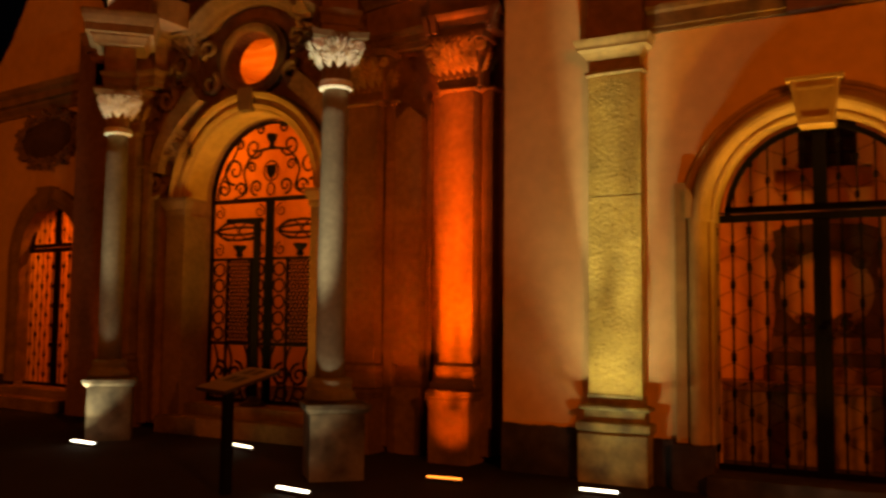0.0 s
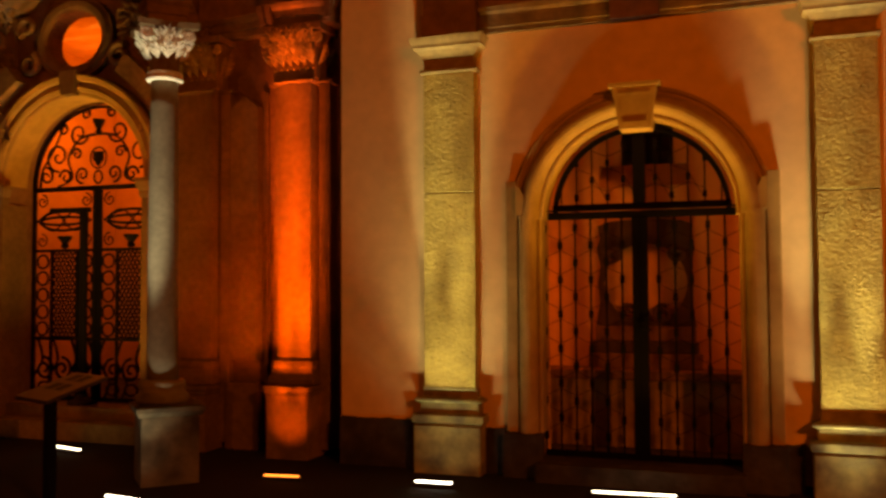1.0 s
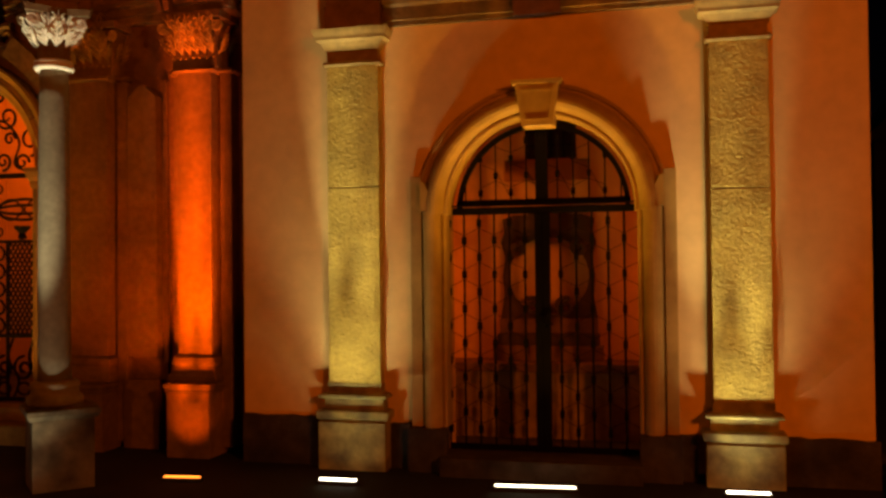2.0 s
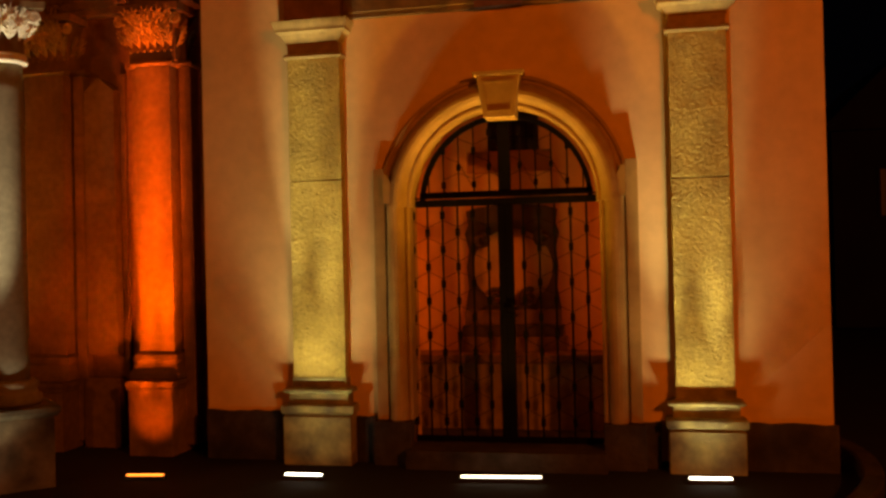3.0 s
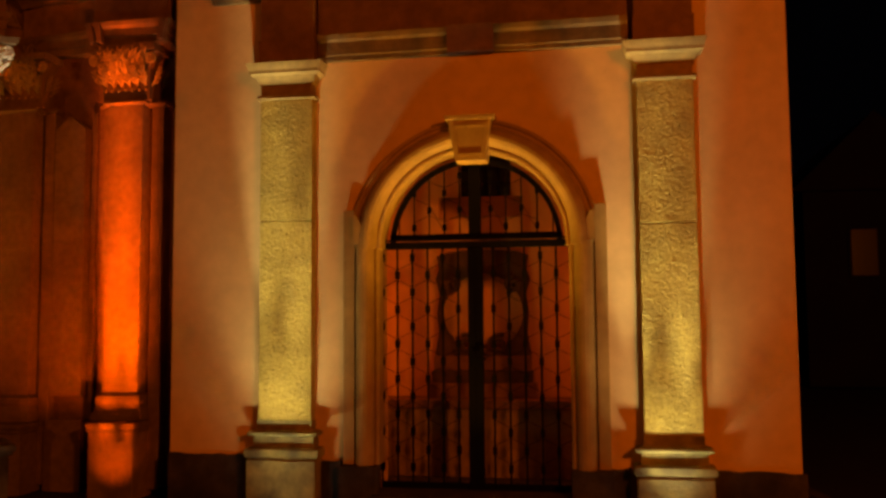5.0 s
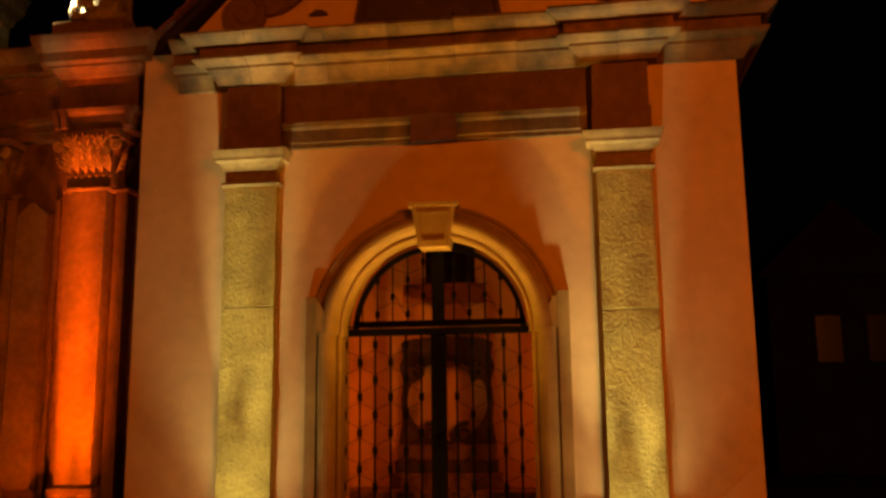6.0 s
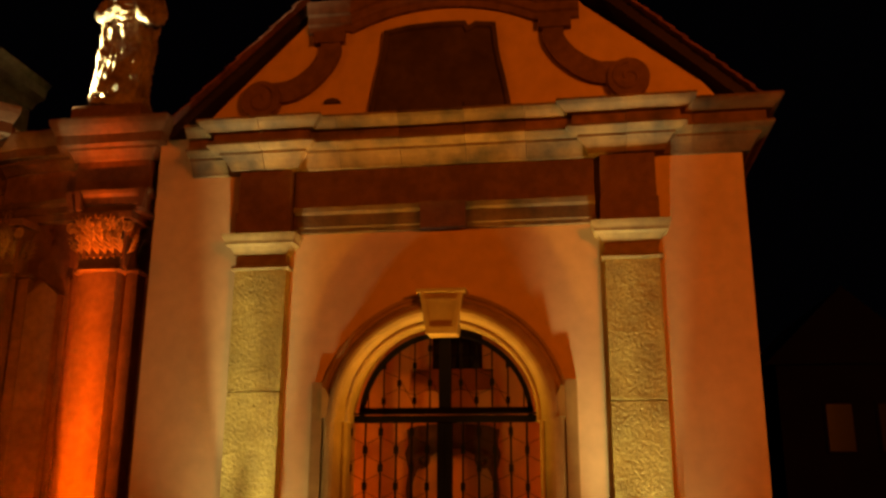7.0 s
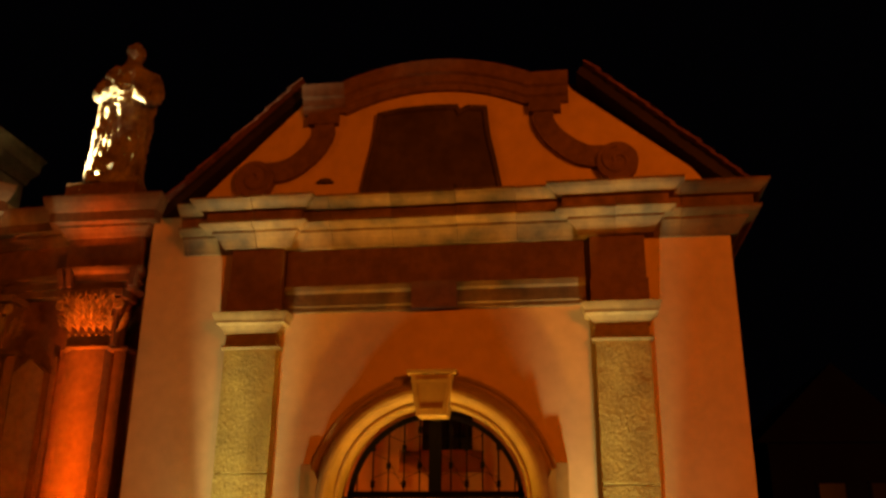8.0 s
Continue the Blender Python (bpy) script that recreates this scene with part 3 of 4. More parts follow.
def roof():
    t = thing("chapel_roof", "clay tiled roof with dark verge behind the gable", "roof", kind="structure")
    for s in (-1, 1):
        c = 0.02
        b = bmesh.new()
        a, e = (c + s * 1.46, 6.64), (c + s * 2.95, 5.24)
        d = Vector((e[0] - a[0], e[1] - a[1])).normalized()
        n = Vector((-d.y, d.x)) * s
        prism(b, [a, e, (e[0] - n.x * 0.10, e[1] - n.y * 0.10), (a[0] - n.x * 0.10, a[1] - n.y * 0.10)], 0.02, 3.7)
        part("roof_slope", b, WOOD, t, "dark boarding under the tiles")
        # tile courses, stepped along the verge
        L = math.hypot(e[0] - a[0], e[1] - a[1])
        k = 13
        for i in range(k):
            p = Vector(a) + d * (L * i / k)
            b = bmesh.new()
            q = p + d * (L / k * 1.25)
            lo, hi = 0.006, 0.045
            prism(b, [(p.x + n.x * lo, p.y + n.y * lo), (q.x + n.x * (lo + 0.02), q.y + n.y * (lo + 0.02)), (q.x + n.x * hi, q.y + n.y * hi), (p.x + n.x * (hi - 0.02), p.y + n.y * (hi - 0.02))], -0.06 + random.uniform(-0.012, 0.012), 3.72)
            part("tile_course", b, TILE, t)
    b = bmesh.new()
    prism(b, [(-1.44, 6.64), (1.48, 6.64), (0.02, 6.70)], 0.4, 3.7)
    part("roof_top", b, TILE, t)


entablature()
gable()
roof()


# ---------------------------------------------------------------- carved capitals
def leaf_mesh(h, w):
    """An acanthus leaf: a curled midrib with three pairs of lobes, gaps between them."""
    b = bmesh.new()

    def tongue(root, tip, lift, wide, thick):
        rows = []
        for k in range(5):
            u = k / 4
            c = root.lerp(tip, u) + Vector((0, -lift * math.sin(u * 1.9), 0))
            half = wide * (0.55 + 0.45 * math.sin(math.pi * min(u + 0.25, 1.0))) * (1.0 if k < 4 else 0.35)
            side = Vector((tip.z - root.z, 0, root.x - tip.x)).normalized() * half
            rows.append([b.verts.new(c - side), b.verts.new(c + Vector((0, -thick, 0))), b.verts.new(c + side), b.verts.new(c + Vector((0, thick, 0)))])
        for r, q in zip(rows, rows[1:]):
            for m in range(4):
                b.faces.new((r[m], r[(m + 1) % 4], q[(m + 1) % 4], q[m]))
        b.faces.new(rows[0][::-1])
        b.faces.new(rows[-1])

    tongue(Vector((0, 0, 0)), Vector((0, -0.42 * h, h)), 0.10 * h, 0.13 * w, 0.014)
    for z, out, up in ((0.10, 0.52, 0.34), (0.34, 0.56, 0.30), (0.58, 0.46, 0.30)):
        for sx in (-1, 1):
            tongue(Vector((0, -0.30 * h * z, z * h)), Vector((sx * out * w, -(0.16 + 0.36 * z) * h, (z + up) * h)), 0.16 * h, 0.12 * w, 0.011)
    bmesh.ops.recalc_face_normals(b, faces=b.faces)
    me = bpy.data.meshes.new("leaf")
    b.to_mesh(me)
    b.free()
    return me


def capital(parent, place, r0, h, mat, turn=0.0, square=False, half_w=0.24, depth=0.12):
    """Corinthian capital: bell, two rows of leaves, corner volutes, abacus. Round, or flat for a pilaster."""
    cx, cy, z0 = place
    base = Matrix.Translation(place) @ Matrix.Rotation(radians(turn), 4, "Z")
    b = bmesh.new()
    if square:
        sweep(b, [(-half_w, depth), (-half_w, 0), (half_w, 0), (half_w, depth)], [(-0.05, 0), (0.0, 0), (0.0, h * 0.6), (0.05, h * 0.86), (-0.05, h * 0.86)])
    else:
        lathe(b, [(r0, 0), (r0 * 1.0, h * 0.5), (r0 * 1.25, h * 0.75), (r0 * 1.5, h * 0.86)], n=24)
    # Bell and abacus coloured dark: shade around the leaves is put into them.
    bell = part("capital", b, PORTAL, parent, "carved leafy capital")
    bell.matrix_basis = base
    b = bmesh.new()
    a = (half_w + 0.10) if square else r0 * 2.0
    if square:
        box(b, -a, a, -0.12, depth, h * 0.87, h)
    else:
        edge = []
        for k in range(4):
            for i in range(7):
                u = -1 + 2 * i / 6.0
                x, y = u * a * 0.92, -(a * (0.80 + 0.16 * u * u))
                c, s = math.cos(k * math.pi / 2), math.sin(k * math.pi / 2)
                edge.append((c * x - s * y, s * x + c * y))
        lo = [b.verts.new((x, y, h * 0.87)) for x, y in edge]
        hi = [b.verts.new((x * 1.04, y * 1.04, h)) for x, y in edge]
        b.faces.new(lo[::-1])
        b.faces.new(hi)
        for i in range(len(lo)):
            j = (i + 1) % len(lo)
            b.faces.new((lo[i], lo[j], hi[j], hi[i]))
    part("abacus", b, PORTAL, bell)
    small, big = leaf_mesh(h * 0.36, 0.115), leaf_mesh(h * 0.46, 0.135)
    low, high = h * 0.26, h * 0.40
    for me in (small, big):
        me.materials.append(mat)
    places = []
    if square:
        n = max(int(half_w * 2 / 0.085), 2)
        for row, me, m in ((0, small, n), (1, big, n - 1), (2, small, n)):
            for i in range(m):
                x = -half_w + (i + 0.5 + 0.5 * (row % 2)) * 2 * half_w / n
                places.append((me, Matrix.Translation((x, -0.02 * row, (low, high, h * 0.58)[row]))))
        for s in (-1, 1):
            for y in (0.04, depth - 0.05):
                places.append((small, Matrix.Translation((s * half_w, y, low)) @ Matrix.Rotation(radians(90 * s), 4, "Z")))
    else:
        for row, me, zz, rr in ((0, small, low, 1.0), (1, big, high, 1.08), (2, small, h * 0.56, 1.25)):
            for k in range(10):
                places.append((me, Matrix.Rotation(radians(36 * k + 18 * row), 4, "Z") @ Matrix.Translation((0, -r0 * rr, zz))))
    for me, m in places:
        wob = Matrix.Rotation(random.uniform(-0.12, 0.12), 4, "Y") @ Matrix.Rotation(random.uniform(-0.15, 0.1), 4, "X")
        share("leaf", me, m @ wob, bell)
    if square:
        bead = bmesh.new()
        bmesh.ops.create_icosphere(bead, subdivisions=1, radius=0.016)
        bme = bpy.data.meshes.new("bead")
        bead.to_mesh(bme)
        bead.free()
        bme.materials.append(mat)
        n = max(int(half_w * 2 / 0.07), 2)
        for i in range(n):
            curl = bmesh.new()
            x = -half_w + (i + 0.5) * 2 * half_w / n
            tube(curl, spiral(x, h * 0.62, 0.036, 0.008, 90 * i, 1.5 if i % 2 else -1.5, -0.10, 14), 0.010, 5, 0.6)
            part("curl", curl, mat, bell)
            share("bead", bme, Matrix.Translation((-half_w + (i + 0.5) * 2 * half_w / n, -0.005, h * 0.19)), bell)
    # volutes under the corners
    corners = [(-half_w - 0.05, -0.08), (half_w + 0.05, -0.08)] if square else [(r0 * 1.35 * sx, r0 * 1.35 * sy) for sx in (-1, 1) for sy in (-1, 1)]
    for x, y in corners:
        b = bmesh.new()
        s = 1 if x > 0 else -1
        line = [(x + s * px, y, pz) for px, _, pz in spiral(0.0, h * 0.74, 0.055, 0.012, 200, 1.6, 0, 18)]
        tube(b, line, 0.016, 6)
        part("volute", b, mat, bell)


# ---------------------------------------------------------------- portal: walls
GX, GY = -6.68, 0.84


def portal_walls():
    w = tagged(part("wall_portal", arch_wall(-8.95, -4.95, 0.0, 4.25, GX, 1.04, 2.95, 0.45, 0.95), RED_STONE), "carved reddish stone portal wall with arched gateway", "wall", kind="structure")
    oval = arc(GX, 4.68, 0.40, 90, 450, 32, 0.34)
    b = bmesh.new()
    prism(b, [(-8.95, 4.251), (GX, 4.251)] + oval[16::-1] + [(GX, 5.6), (-8.95, 5.6)], 0.45, 0.64)
    prism(b, [(GX + 0.001, 4.251), (-4.95, 4.251), (-4.95, 5.6), (GX + 0.001, 5.6)] + [(x + 0.001, z) for x, z in oval[32:15:-1]], 0.45, 0.64)
    # unseen filler block, added to stop porch light leaking out above the wall
    box(b, -8.95, -4.95, 0.641, 0.95, 5.12, 5.6)
    tagged(part("wall_portal_upper", b, RED_STONE), "reddish stone wall with oval window above the gateway", "wall", kind="structure")
    b = bmesh.new()
    box(b, -4.95, WX0, 0.42, 0.95, 0.0, 5.4)
    tagged(part("wall_wing", b, RED_STONE), "dark red stone wall beside the portal", "wall", kind="structure")
    b = bmesh.new()
    box(b, -9.95, -8.95, 0.42, 0.95, 0.0, 5.4)
    tagged(part("wall_wing_west", b, RED_STONE), "dark red stone wall beyond the portal", "wall", kind="structure")
    # room behind the gate
    for nm, dims in (("wall_room_back", (-9.0, -3.6, 3.6, 3.9, 0.0, 5.2)), ("wall_room_west", (-9.0, -8.7, 0.95, 3.6, 0.0, 5.2)), ("wall_room_east", (-3.9, -3.6, 0.95, 3.6, 0.0, 5.2))):
        b = bmesh.new()
        box(b, *dims)
        tagged(part(nm, b, INNER), "lamp-lit limewashed wall behind the gate", "wall", kind="structure")
    b = bmesh.new()
    box(b, -9.0, -3.6, 0.951, 3.9, 5.2, 5.38)
    tagged(part("ceiling_room", b, INNER), "ceiling of the lit porch", "ceiling", kind="structure")
    b = bmesh.new()
    box(b, -8.7, -3.9, 0.65, 3.6, -0.02, 0.28)
    tagged(part("floor_room", b, BASE_STONE), "raised stone floor of the porch", "floor", kind="structure")
    # steps
    st = thing("portal_steps", "two worn stone steps up to the gate", "steps")
    for y0, y1, z in ((0.16, 0.45, 0.15), (0.451, 0.80, 0.29)):
        b = bmesh.new()
        box(b, GX - 1.25 if z < 0.2 else GX - 1.035, GX + 1.25 if z < 0.2 else GX + 1.035, y0, y1, -0.08, z, 0.02)
        part("step", b, TRIM, st)


def portal_arch():
    t = thing("portal_surround", "moulded stone arch, imposts and oval window frame", "door surround")
    line = arc(GX, 2.95, 1.022, 180, 0, 40)
    prof = [(0.0, 0.75), (0.0, 0.40), (0.02, 0.385), (0.05, 0.385), (0.06, 0.36), (0.10, 0.345), (0.12, 0.37), (0.17, 0.37), (0.185, 0.33), (0.24, 0.31), (0.26, 0.33), (0.26, 0.45)]
    part("archivolt", sweep(bmesh.new(), line, [(-o, y) for o, y in prof], upright=True), GOLD_STONE, t, "gold-lit arch moulding")
    for s in (-1, 1):
        xa, xb = sorted((GX + s * 1.02, GX + s * 1.34))
        b = bmesh.new()
        box(b, xa, xb, 0.36, 0.75, 0.0, 2.72, 0.006)
        part("jamb", b, PORTAL, t)
        b = sweep(bmesh.new(), [(xa, 0.75), (xa, 0.36), (xb, 0.36), (xb, 0.45)], [(-0.05, 2.72), (0.01, 2.72), (0.02, 2.76), (0.02, 2.80), (0.04, 2.84), (0.06, 2.90), (0.06, 2.945), (-0.05, 2.945)])
        part("impost", b, PORTAL, t)
    b = bmesh.new()
    prism(b, [(GX - 0.09, 3.98), (GX + 0.09, 3.98), (GX + 0.12, 4.26), (GX - 0.12, 4.26)], 0.28, 0.46)
    part("keystone", b, PORTAL, t)
    o = arc(GX, 4.68, 0.40, 0, 360, 36, 0.34)[:-1]
    part("oval_frame", sweep(bmesh.new(), o, [(0.0, 0.60), (0.0, 0.40), (0.04, 0.37), (0.10, 0.36), (0.14, 0.39), (0.17, 0.39), (0.17, 0.46)], upright=True, closed=True), PORTAL, t, "oval stone window frame")
    # relief carving in the spandrels: curved brackets, scrolls and leaves
    rng = random.Random(5)
    sprig = leaf_mesh(0.34, 0.20)
    sprig.materials.append(GILT)
    for s in (-1, 1):
        b = bmesh.new()
        ribbon(b, bezier([(GX + s * 1.50, 3.30), (GX + s * 1.42, 3.62), (GX + s * 1.15, 3.98), (GX + s * 0.80, 4.28)], 6), (0.16, 0.24), 0.24, 0.46)
        part("spandrel_bracket", b, GILT, t, "curved carved bracket")
        for k, (x, z, r) in enumerate(((1.62, 3.15, 0.17), (0.66, 4.42, 0.14), (1.45, 4.30, 0.20), (1.20, 4.72, 0.16), (0.72, 4.88, 0.12))):
            b = bmesh.new()
            tube(b, spiral(GX + s * x, z, r, 0.04, 60 * k, 1.3 * s, 0.40), 0.05, 8, 0.5)
            part("relief_scroll", b, GILT, t, "carved scroll in relief")
        for k in range(16):
            x, z = rng.uniform(0.95, 1.75), rng.uniform(3.3, 4.9)
            m = Matrix.Translation((GX + s * x, 0.44, z)) @ Matrix.Rotation(rng.uniform(-2.2, 2.2), 4, "Y") @ Matrix.Scale(rng.uniform(0.6, 1.2), 4)
            share("relief_leaf", sprig, m, t)
    # curved hood over the oval
    line = [(GX - 1.0, 5.02), (GX - 0.73, 5.05)] + arc(GX, 4.30, 1.05, 134, 46, 16) + [(GX + 0.73, 5.05), (GX + 1.0, 5.02)]
    part("hood_moulding", sweep(bmesh.new(), line, [(0.0, 0.45), (0.0, 0.34), (-0.05, 0.30), (-0.06, 0.22), (-0.12, 0.16), (-0.15, 0.12), (-0.18, 0.12), (-0.18, 0.45)], upright=True), PORTAL, t, "curved stone hood moulding")


def scroll_gate():
    """Iron gate of the portal: tracery of scrolls over two leaves with lattice panels."""
    t = thing("portal_gate", "black wrought iron gate with scrolls and lattice panels", "gate", pose(GX, GY, 0))
    R = 1.0
    b = bmesh.new()
    sweep(b, arc(0, 2.95, R, 180, 0, 36), [(0.0, -0.02), (0.03, -0.02), (0.03, 0.02), (0.0, 0.02)], upright=True)
    part("fanlight_rim", b, IRON, t)
    for z, h in ((2.90, 0.055), (2.14, 0.035), (1.04, 0.04), (0.30, 0.05)):
        b = bmesh.new()
        box(b, -R, R, -0.022, 0.022, z, z + h)
        part("rail", b, IRON, t)
    for x, w in ((-0.985, 0.03), (0.985, 0.03), (-0.035, 0.055), (0.035, 0.055), (-0.70, 0.022), (-0.30, 0.022), (0.30, 0.022), (0.70, 0.022)):
        b = bmesh.new()
        box(b, x - w / 2, x + w / 2, -0.018, 0.018, 0.30, 2.95 if abs(x) > 0.9 or abs(x) < 0.1 else 2.14)
        part("stile", b, IRON, t)
    q = 0.018
    # tracery: paired scrolls, central medallion with a cup
    curls = []
    for s in (-1, 1):
        for x, z, r, a, turns in ((0.62, 3.34, 0.19, -90, 1.5), (0.30, 3.62, 0.15, 200, 1.4), (0.80, 3.10, 0.11, 90, 1.3), (0.24, 3.10, 0.11, -90, 1.4), (0.50, 3.08, 0.10, 0, 1.2), (0.20, 3.86, 0.07, 90, 1.2), (0.55, 3.68, 0.09, 0, 1.3), (0.33, 3.36, 0.08, 0, 1.2)):
            curls.append(spiral(s * x, z, r, 0.02, a if s > 0 else 180 - a, turns * s, 0.0))
        curls.append(bezier([(s * 0.02, 0, 3.60), (s * 0.28, 0, 3.55), (s * 0.46, 0, 3.32), (s * 0.40, 0, 3.06), (s * 0.62, 0, 2.96)], 8))
        curls.append(bezier([(s * 0.9, 0, 2.96), (s * 0.86, 0, 3.18), (s * 0.70, 0, 3.42), (s * 0.52, 0, 3.76)], 8))
    for line in curls:
        b = bmesh.new()
        tube(b, line, q, 6, 0.7)
        part("scroll", b, IRON, t)
    for z, rx, rz in ((3.30, 0.12, 0.13), (3.06, 0.06, 0.08)):
        b = bmesh.new()
        o = arc(0, z, rx, 0, 360, 20, rz)
        tube(b, [(x, 0, zz) for x, zz in o], 0.012, 6)
        part("medallion", b, IRON, t)
    b = bmesh.new()
    prism(b, [(-0.07, 3.38), (0.07, 3.38), (0.075, 3.28), (0.0, 3.19), (-0.075, 3.28)], -0.012, 0.012)
    part("shield", b, IRON, t)
    b = bmesh.new()
    lathe(b, [(0.02, 3.58), (0.05, 3.60), (0.03, 3.66), (0.07, 3.74), (0.075, 3.78)], n=12)
    part("cup_ornament", b, IRON, t)
    for s in (-1, 1):
        # oval knot of crossed curves under the transom
        for a in (0.12, 0.05):
            b = bmesh.new()
            tube(b, [(s * 0.52 + x, 0, z) for x, z in arc(0, 2.53, 0.36, 0, 360, 28, a)], 0.017, 6)
            part("knot", b, IRON, t)
        for k in (-1, 1):
            b = bmesh.new()
            tube(b, bezier([(s * 0.52 - 0.42, 0, 2.53), (s * 0.52 - 0.15, 0, 2.53 + 0.12 * k), (s * 0.52 + 0.15, 0, 2.53 - 0.12 * k), (s * 0.52 + 0.42, 0, 2.53)], 8), 0.011, 6)
            part("knot", b, IRON, t)
        for x in (0.18, 0.86):
            for z in (2.78, 2.28):
                b = bmesh.new()
                tube(b, spiral(s * x, z, 0.09, 0.015, 90, 1.4 * s, 0.0, 16), 0.010, 6)
                part("scroll", b, IRON, t)
        b = bmesh.new()
        lathe(b, [(0.02, 2.18), (0.05, 2.20), (0.035, 2.25), (0.085, 2.31), (0.09, 2.34), (0.0, 2.33)], cx=s * 0.5, n=10)
        part("cup_ornament", b, IRON, t)
        # lattice panel
        b = bmesh.new()
        for k in range(-7, 12):
            for d in (1, -1):
                x0, z0 = 0.31, 1.10 + k * 0.098
                x1, z1 = 0.69, z0 + 0.38 * 1.6
                za, zb = max(z0, 1.08), min(z1, 2.14)
                if za < zb:
                    xa = x0 + (za - z0) / 1.6
                    xb = x0 + (zb - z0) / 1.6
                    if d < 0:
                        xa, xb = 1.0 - xa, 1.0 - xb
                    tube(b, [(s * xa, 0, za), (s * xb, 0, zb)], 0.013, 4)
        tagged(part("lattice", b, IRON, t), kind="stuff")
        # ladder of rings beside the lattice
        for x in (0.17, 0.84):
            for k in range(5):
                b = bmesh.new()
                tube(b, [(s * x + xx, 0, zz) for xx, zz in arc(0, 1.18 + k * 0.21, 0.085, 0, 360, 14, 0.085)], 0.015, 5)
                part("ring", b, IRON, t)
        for x in (0.12, 0.38, 0.66, 0.90):
            b = bmesh.new()
            tube(b, bezier([(s * x, 0, 0.34), (s * (x + 0.07), 0, 0.55), (s * (x - 0.07), 0, 0.80), (s * x, 0, 1.05)], 6), 0.016, 5)
            part("wavy_bar", b, IRON, t)
        # kick panel scrolls
        for x in (0.25, 0.52, 0.80):
            b = bmesh.new()
            tube(b, spiral(s * x, 0.68, 0.15, 0.03, 90, 1.5 * s, 0.0, 18), 0.018, 6)
            part("scroll", b, IRON, t)
            b = bmesh.new()
            tube(b, [(s * x + xx, 0, zz) for xx, zz in arc(0, 0.45, 0.09, 0, 360, 14, 0.07)], 0.014, 5)
            part("ring", b, IRON, t)


portal_walls()
portal_arch()
scroll_gate()


# wooden stand with one arm, just outside the gate
def wooden_stand():
    t = thing("wooden_stand", "dark wooden post with one arm, in front of the gate", "stand", pose(GX - 0.05, 0.66, 0.29))
    b = bmesh.new()
    box(b, -0.045, 0.045, -0.03, 0.03, 0.06, 2.32, 0.008)
    part("post", b, IRON, t)
    b = bmesh.new()
    box(b, -0.50, 0.08, -0.035, 0.035, 2.321, 2.38, 0.008)
    part("arm", b, IRON, t)
    b = bmesh.new()
    lathe(b, [(0.17, 0.0), (0.17, 0.03), (0.10, 0.06), (0.06, 0.10), (0.06, 0.12)], n=16)
    part("foot", b, WOOD, t)


wooden_stand()


# ---------------------------------------------------------------- columns of the portal
def column(place, dz, label):
    x, y = place
    t = thing("column", label, "column", pose(x, y, 0), group="portal columns")
    rot = Matrix.Rotation(radians(45), 4, "Z")
    b = bmesh.new()
    box(b, -0.25, 0.25, -0.25, 0.25, -0.08, 0.52 + dz, 0.012)
    part("pedestal", b, DARK_PLINTH, t, "square stone pedestal set diagonally, darkened to stand for shade").matrix_basis = Matrix.Translation((0.05, 0, 0)) @ rot
    b = bmesh.new()
    sq = [(-0.25, -0.25), (-0.25, 0.25), (0.25, 0.25), (0.25, -0.25)]
    sweep(b, sq[::-1], [(-0.24, 0.521 + dz), (0.02, 0.521 + dz), (0.035, 0.55 + dz), (0.045, 0.56 + dz), (0.045, 0.60 + dz), (0.0, 0.615 + dz), (-0.24, 0.62 + dz)], closed=True)
    part("pedestal_cap", b, DARK_PLINTH, t).matrix_basis = Matrix.Translation((0.05, 0, 0)) @ rot
    b = bmesh.new()
    lathe(b, [(0.23, 0.621 + dz), (0.24, 0.65 + dz), (0.235, 0.69 + dz), (0.205, 0.71 + dz), (0.195, 0.75 + dz), (0.21, 0.77 + dz), (0.205, 0.81 + dz), (0.175, 0.83 + dz)], n=32)
    part("base", b, GREY_STONE, t, smooth=True)
    b = bmesh.new()
    prof = []
    for i in range(13):
        u = i / 12
        prof.append((0.138 - 0.018 * u ** 1.8, 0.83 + dz + u * (3.56 - 0.83)))
    lathe(b, prof, n=40)
    part("shaft", b, GREY_STONE, t, "smooth grey stone shaft", smooth=True)
    b = bmesh.new()
    lathe(b, [(0.14, 3.56 + dz), (0.16, 3.565 + dz), (0.17, 3.585 + dz), (0.16, 3.605 + dz), (0.152, 3.61 + dz), (0.165, 3.625 + dz), (0.155, 3.645 + dz), (0.14, 3.65 + dz)], n=36)
    part("astragal", b, WHITE_STONE, t, smooth=True)
    capital(t, (0, 0, 3.65 + dz), 0.138, 0.43, WHITE_STONE, turn=45)
    return t


column((-4.17, -1.22), 0.025, "grey stone column with pale leafy capital, side-lit")
column((-7.94, -0.56), 0.05, "grey stone column with leafy capital beyond the gate, side-lit")


